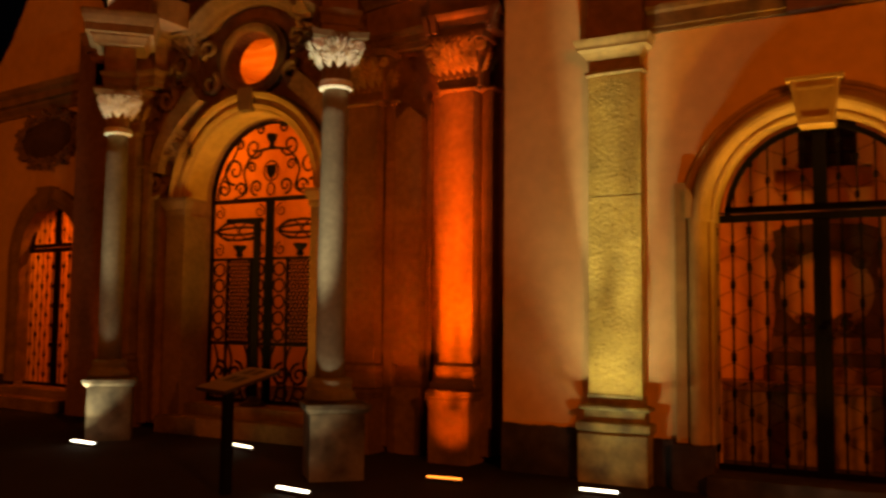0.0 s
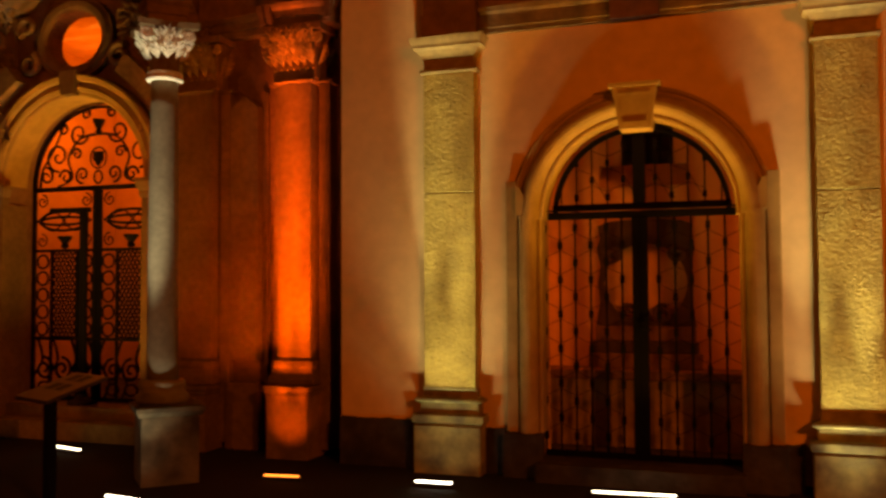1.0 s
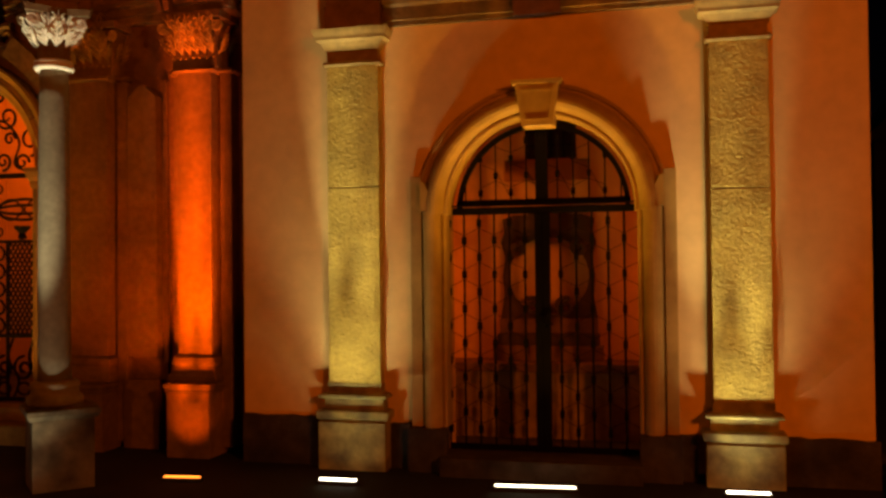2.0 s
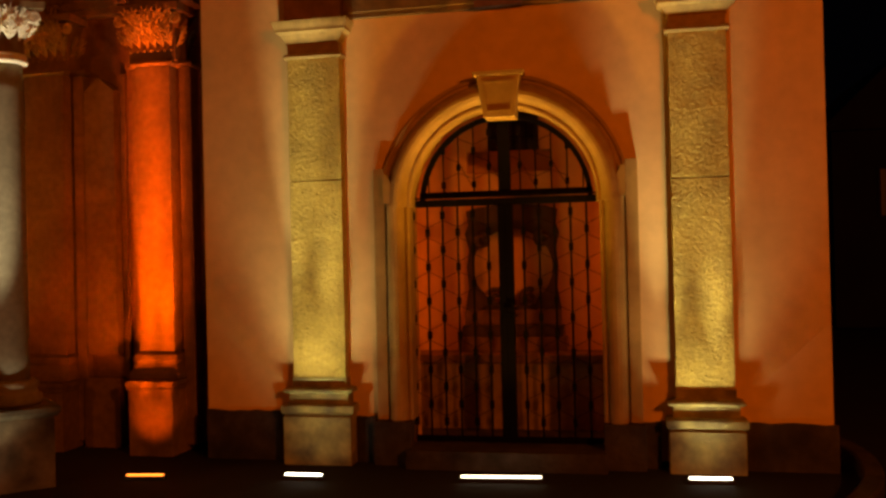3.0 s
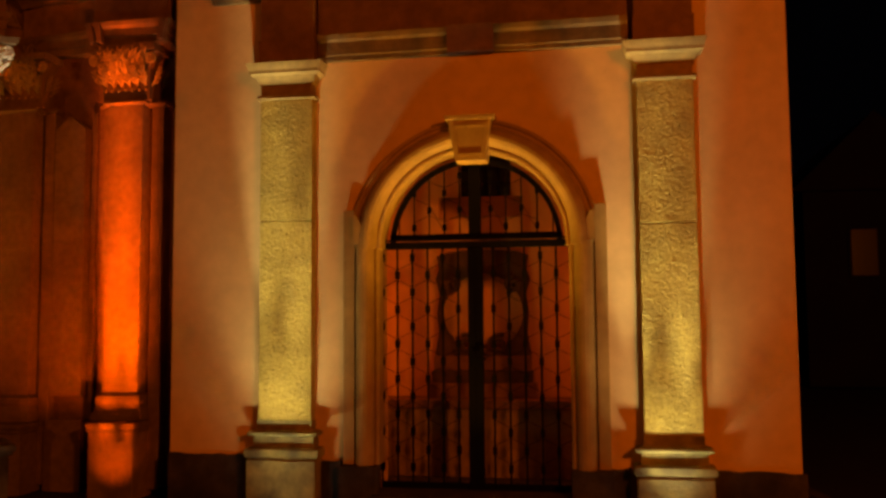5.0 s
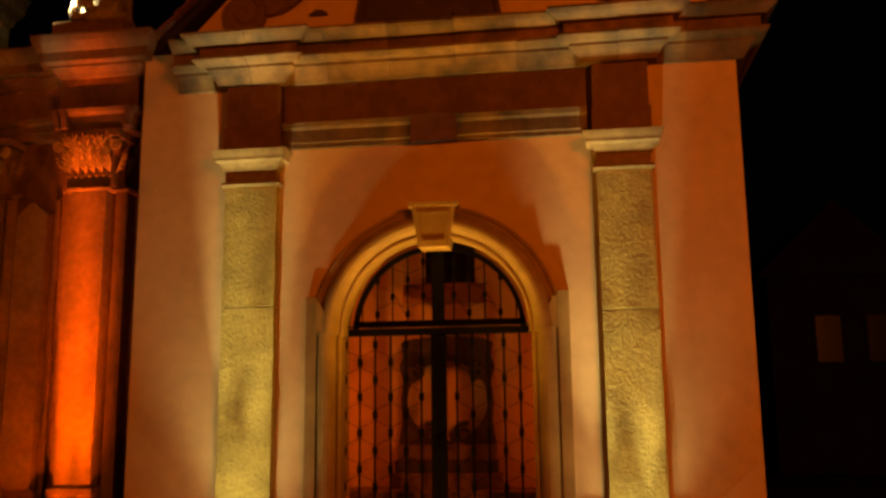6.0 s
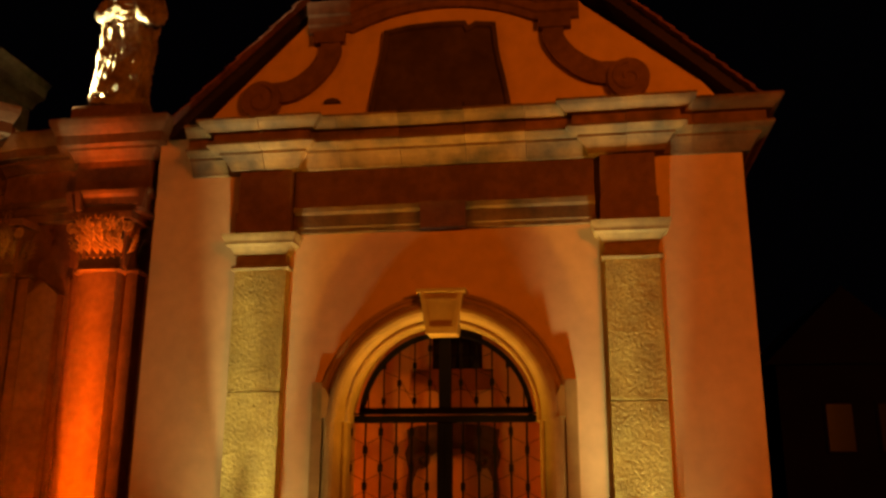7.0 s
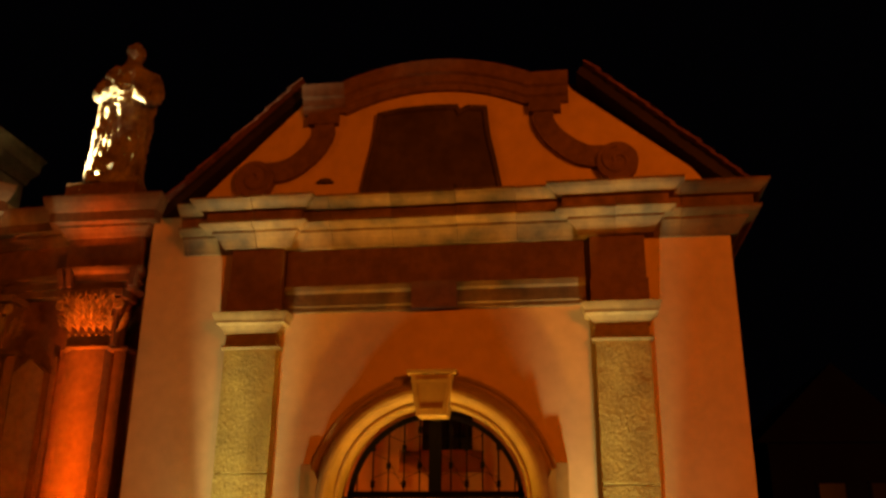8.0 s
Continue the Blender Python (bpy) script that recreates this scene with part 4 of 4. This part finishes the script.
# flat pilasters of the portal wings
def flat_pilaster(x0, x1, y, name_label, flanks=True, z_ped=0.64):
    t = thing("pilaster", name_label, "pilaster", group="portal pilasters")
    back = 0.42
    b = bmesh.new()
    box(b, x0 - 0.03, x1 + 0.06, y - 0.18, back, -0.08, z_ped - 0.06, 0.01)
    part("pedestal", b, PORTAL, t)
    b = sweep(bmesh.new(), [(x0 - 0.03, back), (x0 - 0.03, y - 0.18), (x1 + 0.06, y - 0.18), (x1 + 0.06, back)], [(-0.1, z_ped - 0.06), (0.012, z_ped - 0.06), (0.02, z_ped - 0.04), (0.01, z_ped - 0.03), (0.025, z_ped), (0.025, z_ped + 0.035), (-0.1, z_ped + 0.045)])
    part("pedestal_cap", b, PORTAL, t)
    path = [(x0, back), (x0, y), (x1, y), (x1, back)]
    b = sweep(bmesh.new(), path, [(-0.1, z_ped + 0.046), (0.07, z_ped + 0.046), (0.075, z_ped + 0.10), (0.05, z_ped + 0.14), (0.035, z_ped + 0.20), (0.05, z_ped + 0.23), (0.04, z_ped + 0.28), (0.0, z_ped + 0.31), (-0.1, z_ped + 0.31)])
    part("base_moulding", b, PORTAL, t)
    b = bmesh.new()
    box(b, x0, x1, y, back, z_ped + 0.31, 3.82, 0.008)
    part("shaft", b, PORTAL, t)
    if flanks:
        for xa, xb in ((x0 - 0.10, x0 - 0.002), (x1 + 0.05, x1 + 0.17)):
            b = bmesh.new()
            box(b, xa, xb, y + 0.10, back, 0.0, 3.82, 0.006)
            part("side_strip", b, PORTAL, t)
    wide = [(x0 - 0.10, back), (x0 - 0.10, y + 0.10), (x0 - 0.01, y + 0.10), (x0 - 0.01, y), (x1 + 0.01, y), (x1 + 0.01, y + 0.10), (x1 + 0.17, y + 0.10), (x1 + 0.17, back)]
    b = sweep(bmesh.new(), wide, [(-0.08, 3.822), (0.02, 3.822), (0.035, 3.845), (0.02, 3.87), (-0.08, 3.87)])
    part("astragal", b, PORTAL, t)
    capital(t, ((x0 + x1) / 2, y, 3.87), 0.2, 0.55, TRIM, square=True, half_w=(x1 - x0) / 2 + 0.07, depth=back - y)
    return t


flat_pilaster(-3.755, -3.375, 0.14, "stone pilaster glowing orange from a ground light")
flat_pilaster(-5.08, -4.63, 0.22, "unlit dark red stone pilaster behind the column", z_ped=0.60)
flat_pilaster(-8.95, -8.50, 0.22, "unlit dark red stone pilaster beyond the gate", z_ped=0.60)


def niche_panel(x0, x1):
    t = thing("wall_panel", "raised stone wall panel with a pointed top", "wall panel")
    xm = (x0 + x1) / 2
    b = bmesh.new()
    prism(b, [(x0, 0.9), (x1, 0.9), (x1, 3.64), (xm + 0.03, 3.755), (xm, 3.775), (xm - 0.03, 3.755), (x0, 3.64)], 0.30, 0.421)
    part("field", b, PORTAL, t)
    # upright strips that frame the panel
    for xa, xb, y in ((x0 - 0.21, x0 - 0.13, 0.355), (x0 - 0.12, x0 - 0.07, 0.385), (x1 + 0.035, x1 + 0.085, 0.375)):
        b = bmesh.new()
        box(b, xa, xb, y, 0.421, 0.67, 3.82, 0.006)
        part("frame_strip", b, PORTAL, t)
    b = bmesh.new()
    box(b, x0 - 0.06, x1 + 0.02, 0.30, 0.42, -0.08, 0.66, 0.01)
    part("dado", b, PORTAL, t)


niche_panel(-4.44, -4.10)


def portal_entablature():
    t = thing("portal_entablature", "heavy stepped stone entablature over the portal columns", "cornice")
    arch_p = [(-0.15, 4.43), (0.0, 4.43), (0.0, 4.50), (0.015, 4.505), (0.015, 4.58), (0.04, 4.61), (0.05, 4.65), (-0.15, 4.655)]
    frz = [(-0.15, 4.656), (0.0, 4.656), (0.0, 4.98), (-0.15, 4.98)]
    cor = [(-0.15, 4.981), (0.03, 4.981), (0.05, 5.02), (0.09, 5.06), (0.11, 5.065), (0.11, 5.09), (0.20, 5.10), (0.20, 5.20), (0.22, 5.21), (0.27, 5.28), (0.285, 5.33), (0.285, 5.355), (-0.15, 5.37)]
    east = bezier([(-4.92, 0.40), (-4.60, 0.32), (-4.28, 0.30), (-3.95, 0.24)], 3) + [(-3.88, 0.05), (-3.08, 0.05), (-3.08, 0.22), (-2.935, 0.22)]
    west = [(-9.6, 0.42), (-8.9, 0.42), (-8.9, 0.15), (-8.12, 0.15), (-8.12, 0.42), (-7.6, 0.42)]
    for path in (east, west):
        part("architrave", sweep(bmesh.new(), path, arch_p), PORTAL, t)
        part("frieze", sweep(bmesh.new(), path, frz), RED_STONE, t)
        part("cornice", sweep(bmesh.new(), path, cor), PORTAL, t)
    # blocks carried by the free columns
    for x, y, dz, tip in ((-4.17, -1.22, -0.32, 0.0), (-7.94, -0.56, -0.295, 0.10)):
        h = 0.17
        blk = [Matrix.Rotation(radians(45), 3, "Z") @ Vector(p) for p in ((-h, -h, 0), (h, -h, 0), (h, h, 0), (-h, h, 0))]
        blk = [(x + p.x, y + p.y) for p in blk]
        part("architrave", sweep(bmesh.new(), blk, [(o if o < 0 else o * 0.9, z + dz) for o, z in arch_p], closed=True), PORTAL, t)
        part("frieze", sweep(bmesh.new(), blk, [(o, z + dz) for o, z in frz], closed=True), RED_STONE, t)
        part("cornice", sweep(bmesh.new(), blk, [(o if o < 0 else o * 0.6 + tip, z + dz) for o, z in cor], closed=True), PORTAL, t)
    b = bmesh.new()
    box(b, -3.95, -2.95, 0.2, 0.42, 4.44, 5.36)
    part("core", b, RED_STONE, t)
    # consoles under the fascia and low blocks for the statues
    for x, lean in ((-3.86, -0.05), (-3.78, -0.03), (-3.12, 0.03)):
        b = bmesh.new()
        prism(b, [(x - 0.03, 4.44), (x + 0.03, 4.44), (x + lean + 0.03, 4.64), (x + lean - 0.03, 4.64)], -0.02, 0.10)
        part("console", b, RED_STONE, t)
    for x, y, z0, z1 in ((-3.58, 0.28, 5.36, 5.60), (-7.82, -0.27, 5.074, 5.41)):
        b = bmesh.new()
        box(b, x - 0.42, x + 0.36, y - 0.28, y + 0.36, z0, z1, 0.015)
        part("statue_block", b, RED_STONE, t, "low dark block carrying a statue")


portal_entablature()

# attic storey above the portal; its lack of light is in the dark colour
b = bmesh.new()
box(b, -8.2, -5.55, 0.75, 1.5, 5.6, 6.30)
att = tagged(part("attic_wall", b, BASE_STONE), "attic wall above the portal, coloured dark to look unlit", "wall", kind="structure")
b = sweep(bmesh.new(), [(-8.2, 0.75), (-5.55, 0.75), (-5.55, 1.5)], [(-0.1, 6.30), (0.04, 6.30), (0.08, 6.38), (0.20, 6.44), (0.22, 6.55), (0.28, 6.62), (-0.1, 6.64)])
part("attic_cornice", b, BASE_STONE, att)


# ---------------------------------------------------------------- statues
def statue(m, label):
    b = bmesh.new()
    n = 72
    levels = [(0.0, 0.27, 0.20), (0.10, 0.26, 0.20), (0.35, 0.25, 0.19), (0.65, 0.26, 0.19), (0.95, 0.28, 0.20), (1.15, 0.29, 0.20), (1.32, 0.31, 0.19), (1.45, 0.29, 0.17), (1.53, 0.20, 0.13), (1.57, 0.09, 0.09), (1.62, 0.075, 0.08)]
    rings = []
    steps = 60
    for i in range(steps + 1):
        z = 1.62 * i / steps
        for (za, xa, ya), (zb, xb, yb) in zip(levels, levels[1:]):
            if za <= z <= zb + 1e-6:
                u = (z - za) / (zb - za)
                u = u * u * (3 - 2 * u)
                rx, ry = xa + (xb - xa) * u, ya + (yb - ya) * u
                break
        ring = []
        lean = 0.04 * math.sin(z * 2.2)
        amp = 0.24 if z < 1.4 else 0.06
        for k in range(n):
            a = 2 * math.pi * k / n
            d = noise.noise(Vector((math.cos(a) * 2.6 + z * 0.9, math.sin(a) * 2.6 - z * 0.7, z * 0.9)))
            fold = abs(math.sin(a * 5.5 + z * 1.6 + 1.5 * d)) ** 0.7 * amp * 0.8 + d * amp * 1.1
            f = 1 + fold - 0.5 * amp
            ring.append(b.verts.new((lean + rx * f * math.cos(a), ry * f * math.sin(a), z)))
        rings.append(ring)
    for r, s in zip(rings, rings[1:]):
        for k in range(n):
            b.faces.new((r[k], r[(k + 1) % n], s[(k + 1) % n], s[k]))
    b.faces.new(rings[0][::-1])
    b.faces.new(rings[-1])
    # head, beard and hair as one worn lump
    hd = bmesh.ops.create_icosphere(b, subdivisions=3, radius=0.125, matrix=Matrix.Translation((0.03, -0.04, 1.72)) @ Matrix.Diagonal((0.85, 1.0, 1.2, 1)))
    for v in hd["verts"]:
        v.co += Vector((noise.noise(v.co * 14), noise.noise(v.co * 14 + Vector((5, 0, 0))), noise.noise(v.co * 14 + Vector((0, 7, 0))))) * 0.025
    # sleeves, a folded arm and hanging drapery
    tube(b, bezier([(0.24, 0.02, 1.42), (0.34, -0.04, 1.20), (0.31, -0.16, 1.02), (0.12, -0.24, 1.08)], 6), 0.10, 10, 0.7)
    tube(b, bezier([(-0.24, 0.02, 1.42), (-0.32, -0.03, 1.18), (-0.26, -0.16, 1.04), (-0.06, -0.23, 1.16)], 6), 0.09, 10, 0.6)
    for k in range(9):
        x = -0.26 + 0.055 * k + random.uniform(-0.015, 0.015)
        top, foot = random.uniform(0.55, 1.12), random.uniform(0.0, 0.12)
        tube(b, bezier([(x * 0.9, -0.15, top), (x + 0.04, -0.19, top * 0.62), (x * 1.0 - 0.02, -0.185, foot)], 5), 0.03, 7, 1.5)
    for k in range(4):
        z = 1.36 - 0.09 * k
        tube(b, bezier([(-0.26 + 0.02 * k, -0.10, z), (-0.02, -0.21, z - 0.16), (0.22, -0.13, z - 0.02)], 5), 0.03, 7, 0.8)
    box(b, -0.30, 0.30, -0.24, 0.24, -0.08, 0.0)
    ob = part("statue", b, STATUE, smooth=True)
    rm = ob.modifiers.new("melt", "REMESH")
    rm.mode, rm.voxel_size, rm.use_smooth_shade = "VOXEL", 0.013, True
    for size, depth in ((0.16, 0.06), (0.05, 0.03)):
        tex = bpy.data.textures.new("weathering", "CLOUDS")
        tex.noise_scale = size
        dm = ob.modifiers.new("weathering", "DISPLACE")
        dm.texture, dm.strength, dm.mid_level = tex, depth, 0.5
    ob.matrix_world = m
    return tagged(ob, label, "statue", group="roof statues")


s1 = statue(pose(-3.55, 0.22, 5.672, 0, 0, 12) @ Matrix.Diagonal((0.93, 0.93, 0.92, 1)), "pale stone robed statue on the cornice, floodlit")
copy_thing(s1, pose(-7.90, -0.27, 5.49, 0, 0, -20))


# ---------------------------------------------------------------- left chapel
def left_chapel():
    m = pose(-11.72, 1.42, 0, 0, 0, -6)
    w = tagged(part("wall_left_chapel", arch_wall(-2.85, 2.3, 0.0, 4.75, 0.0, 0.88, 2.33, 0.0, 0.4), PLASTER), "salmon plastered front of the other chapel", "wall", kind="structure")
    w.matrix_world = m
    for x0, x1 in ((-2.85, -0.95), (0.95, 2.3)):
        b = bmesh.new()
        box(b, x0, x1, -0.05, 0.0, -0.08, 0.40)
        part("base_course", b, BASE_STONE, w)
    b = sweep(bmesh.new(), [(-2.85, 0.0), (2.1, 0.0)], [(-0.03, 4.75), (0.04, 4.75), (0.06, 4.80), (0.12, 4.86), (0.14, 4.90), (0.20, 4.92), (0.20, 5.03), (0.26, 5.08), (0.30, 5.16), (-0.03, 5.18)])
    part("cornice", b, TRIM, w, "stone cornice")
    b = prism(bmesh.new(), [(-2.7, 4.76), (2.1, 4.76), (2.1, 5.17), (1.7, 5.75), (1.2, 6.2), (0.85, 6.8), (0.3, 7.2), (-0.6, 7.2), (-1.1, 6.8), (-1.5, 6.2), (-2.0, 5.7), (-2.5, 5.2)], 0.02, 0.4)
    part("gable", b, PLASTER, w)
    # arch moulding and posts
    line = [(-0.82, 0.3), (-0.82, 2.33)] + arc(0, 2.33, 0.82, 180, 0, 30)[1:-1] + [(0.82, 2.33), (0.82, 0.3)]
    b = sweep(bmesh.new(), line, [(0.0, 0.15), (0.0, -0.06), (-0.05, -0.07), (-0.12, -0.12), (-0.20, -0.12), (-0.24, -0.09), (-0.29, -0.09), (-0.29, 0.0)], upright=True)
    part("door_surround", b, TRIM, w, "moulded stone arch")
    b = prism(bmesh.new(), [(-0.13, 3.06), (0.13, 3.06), (0.19, 3.46), (-0.19, 3.46)], -0.19, 0.0)
    part("keystone", b, TRIM, w)
    # inside
    b = bmesh.new()
    for d in ((-1.9, 1.9, 1.9, 2.2, 0, 4.5), (-1.9, -1.6, 0.4, 1.9, 0, 4.5), (1.6, 1.9, 0.4, 1.9, 0, 4.5), (-1.6, 1.6, 0.4, 1.9, 4.2, 4.5)):
        box(b, *d)
    part("inner_wall", b, INNER, w, "lamp-lit inner wall")
    for y0, z in ((-0.55, 0.12), (-0.25, 0.24)):
        b = bmesh.new()
        box(b, -1.1, 1.1, y0, 0.1 if z > 0.2 else -0.251, -0.08, z, 0.015)
        part("step", b, TRIM, w, "worn stone step")
    # carved cartouche
    ct = thing("cartouche", "carved oval stone cartouche over the arch", "relief", m @ pose(-0.12, -0.03, 4.28) @ Matrix.Scale(1.12, 4))
    b = bmesh.new()
    prism(b, arc(0, 0, 0.66, 0, 360, 32, 0.28)[:-1], -0.03, 0.03)
    part("field", b, DARK_PANEL, ct)
    for k in range(26):
        a = 2 * math.pi * k / 26
        b = bmesh.new()
        x, z = 0.74 * math.cos(a), 0.36 * math.sin(a)
        tube(b, spiral(x, z, 0.085 + 0.02 * math.sin(k * 2.3), 0.02, math.degrees(a), 1.2 if k % 2 else -1.2, -0.05, 14), 0.032, 6, 0.6)
        part("scroll", b, GILT, ct)
    chapel_gate(m @ pose(0, 0.14, 0.13))
    lamp("left_chapel_lamp", "POINT", m @ pose(0.3, 0.9, 3.6), 120, SODIUM, radius=0.15)


left_chapel()


# ---------------------------------------------------------------- kerb and the dark house across the lane
b = bmesh.new()
line = bezier([(2.86, 1.2), (2.99, 0.45), (2.98, -0.1), (2.86, -0.7), (2.60, -1.3), (2.2, -1.8)], 8)
sweep(b, line, [(-0.09, -0.08), (-0.09, 0.05), (-0.07, 0.065), (0.05, 0.065), (0.07, 0.05), (0.07, -0.08)])
tagged(part("kerb", b, BASE_STONE), "low curved stone kerb at the chapel corner", "kerb", kind="structure")


def far_house():
    t = thing("house", "dim house across the lane, darkened by colour for night", "house", pose(9.0, 14, 0))
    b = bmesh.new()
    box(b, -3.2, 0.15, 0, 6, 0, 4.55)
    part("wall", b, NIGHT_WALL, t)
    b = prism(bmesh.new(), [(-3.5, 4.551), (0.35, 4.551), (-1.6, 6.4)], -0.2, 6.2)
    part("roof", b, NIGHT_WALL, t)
    for x in (-1.9, -0.75):
        b = bmesh.new()
        box(b, x - 0.35, x + 0.35, -0.06, 0.0, 2.5, 3.7, 0.02)
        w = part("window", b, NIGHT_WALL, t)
        b = bmesh.new()
        box(b, x - 0.28, x + 0.28, -0.075, -0.061, 2.57, 3.63)
        part("pane", b, GLASS_DARK, w)
    b = bmesh.new()
    box(b, 0.18, 2.5, -1.2, 5, 0, 3.95)
    part("annexe_wall", b, INNER, t, "orange-lit annexe wall")


far_house()


# ---------------------------------------------------------------- information board
def info_board():
    t = thing("information_board", "slanted printed information board on a dark post", "sign", pose(-4.42, -2.20, 0.04, 0, 0, -22))
    b = bmesh.new()
    box(b, 0.15, 0.23, -0.22, -0.14, -0.08, 0.755, 0.008)
    part("post", b, IRON, t)
    b = bmesh.new()
    box(b, -0.28, 0.28, -0.27, 0.27, -0.015, 0.010, 0.005)
    desk = part("desk", b, WOOD, t)
    desk.matrix_basis = Matrix.Translation((0, 0, 0.83)) @ Matrix.Rotation(radians(17), 4, "X")
    b = bmesh.new()
    box(b, -0.27, 0.27, -0.26, 0.26, 0.012, 0.016)
    part("sheet", b, PAPER, desk, "printed sheet")
    for x, y in ((-0.08, -0.02), (0.08, -0.02), (-0.08, 0.16), (0.08, 0.16)):
        b = bmesh.new()
        box(b, x - 0.06, x + 0.06, y - 0.06, y + 0.06, 0.0175, 0.019)
        part("print_block", b, INK, desk)


info_board()


# ---------------------------------------------------------------- ground lights
def led(p, q, colour, shine, beams, z=-0.05):
    """A linear ground light from p to q; each beam is (watts, share along the strip, target, cone, sideways squeeze)."""
    mx, my = (p[0] + q[0]) / 2, (p[1] + q[1]) / 2
    L = math.hypot(q[0] - p[0], q[1] - p[1])
    ang = math.degrees(math.atan2(q[1] - p[1], q[0] - p[0]))
    t = thing("ground_light", "linear LED ground light, switched on", "lamp", pose(mx, my, z, 0, 0, ang), group="ground lights")
    b = bmesh.new()
    box(b, -L / 2 - 0.02, L / 2 + 0.02, -0.03, 0.03, -0.03, 0.022, 0.006)
    part("housing", b, LED_BODY, t)
    b = bmesh.new()
    box(b, -L / 2, L / 2, -0.018, 0.018, 0.023, 0.034, 0.005)
    part("lens", b, shine, t, "glowing lens strip")
    for watts, u, target, cone, squeeze in beams:
        eye = (p[0] + (q[0] - p[0]) * u, p[1] + (q[1] - p[1]) * u, z + 0.06)
        lamp("ground_light_beam", "SPOT", look(eye, target) @ Matrix.Diagonal((squeeze, 1, 1, 1)), watts, colour, cone=cone, radius=0.03)


GLOW_W = glow("led_white", (1.0, 0.85, 0.62), 12.0)
GLOW_WARM = glow("led_warm", (1.0, 0.80, 0.50), 8.0)
GLOW_O = glow("led_orange", (1.0, 0.22, 0.02), 4.0)
led((-1.88, -0.73), (-1.55, -0.72), LED_WHITE, GLOW_W, [(820, 0.1, (-2.02, 0.0, 7.0), 36, 0.38), (600, 0.75, (-1.66, 0.0, 8.0), 42, 0.38), (95, 0.2, (-1.95, 0.0, 6.0), 88, 0.62), (90, 0.8, (-1.68, 0.0, 6.0), 88, 0.72), (22, 0.5, (-1.72, 0.0, 6.0), 120, 1.0), (3.5, 0.5, (-1.72, -0.2, 0.46), 110, 1.0)])
led((1.53, -0.50), (1.865, -0.48), LED_WHITE, GLOW_W, [(700, 0.2, (1.28, 0.0, 9.0), 40, 0.44), (520, 0.8, (1.80, 0.0, 9.0), 40, 0.42), (80, 0.25, (1.50, 0.0, 7.0), 86, 0.8), (45, 0.75, (1.78, 0.0, 7.0), 86, 0.7), (12, 0.5, (1.70, 0.0, 6.0), 120, 1.0), (1.3, 0.5, (1.70, -0.2, 0.50), 130, 1.0)])
led((-0.34, -0.65), (0.33, -0.60), LED_WARM, GLOW_WARM, [(600, 0.1, (-0.70, 0.0, 6.0), 42, 0.8), (600, 0.9, (0.67, 0.0, 6.0), 42, 0.8), (100, 0.5, (0.0, 0.0, 8.0), 96, 0.9)])
led((-3.28, -0.92), (-2.95, -0.88), LED_ORANGE, GLOW_O, [(2500, 0.15, (-3.66, 0.14, 2.35), 46, 0.20), (2500, 0.85, (-3.46, 0.14, 2.35), 46, 0.20), (480, 0.2, (-3.68, 0.14, 2.2), 80, 0.15), (480, 0.8, (-3.44, 0.14, 2.2), 80, 0.15), (110, 0.5, (-3.50, -0.05, 0.34), 34, 0.9), (420, 0.5, (-4.8, 0.4, 2.7), 66, 1.0)])
led((-4.10, -2.03), (-3.74, -2.08), LED_WHITE, GLOW_W, [(1150, 0.0, (-4.27, -1.25, 3.5), 24, 1.0), (30, 0.5, (-4.15, -1.3, 1.6), 74, 1.0), (2.2, 0.5, (-4.13, -1.6, 0.3), 60, 1.0)])
led((-6.28, -0.30), (-5.80, -0.42), LED_WARM, GLOW_WARM, [(320, 0.25, (-6.9, 0.4, 3.6), 46, 1.0), (320, 0.75, (-6.3, 0.4, 3.9), 46, 1.0), (260, 0.5, (-6.5, 0.4, 3.2), 96, 1.0)])
led((-7.86, -1.10), (-7.46, -1.14), LED_WHITE, GLOW_W, [(760, 0.0, (-8.05, -0.62, 3.5), 26, 1.0), (60, 0.5, (-7.95, -0.65, 1.6), 80, 1.0), (8, 0.5, (-7.9, -0.9, 0.3), 60, 1.0)])
led((-12.75, 1.15), (-12.0, 1.05), LED_WARM, GLOW_W, [(320, 0.3, (-12.2, 1.5, 2.9), 50, 1.0), (320, 0.8, (-11.4, 1.4, 3.3), 50, 1.0), (200, 0.5, (-11.8, 1.4, 3.6), 96, 1.0)])
led((-9.30, 0.30), (-9.05, 0.25), LED_ORANGE, GLOW_O, [(160, 0.5, (-9.0, 0.4, 2.0), 60, 0.6)])

# porch lamp and statue floodlights; the chapel's pair is unseen fill light, added
for x in (1.75, -1.85):
    lamp("chapel_fill_light", "POINT", pose(x, 0.68, 1.75), 16, (1.0, 0.15, 0.001), radius=0.25)
lamp("porch_lamp", "POINT", pose(-7.5, 2.2, 4.1), 105, (1.0, 0.17, 0.002), radius=0.2)
lamp("statue_flood", "SPOT", look((-4.72, -0.22, 5.50), (-3.73, 0.10, 6.10)), 7000, (1.0, 0.83, 0.45), cone=48, radius=0.04)
lamp("statue_flood", "SPOT", look((-8.6, -0.75, 5.25), (-7.75, -0.1, 6.3)), 300, (1.0, 0.83, 0.45), cone=70, radius=0.05)
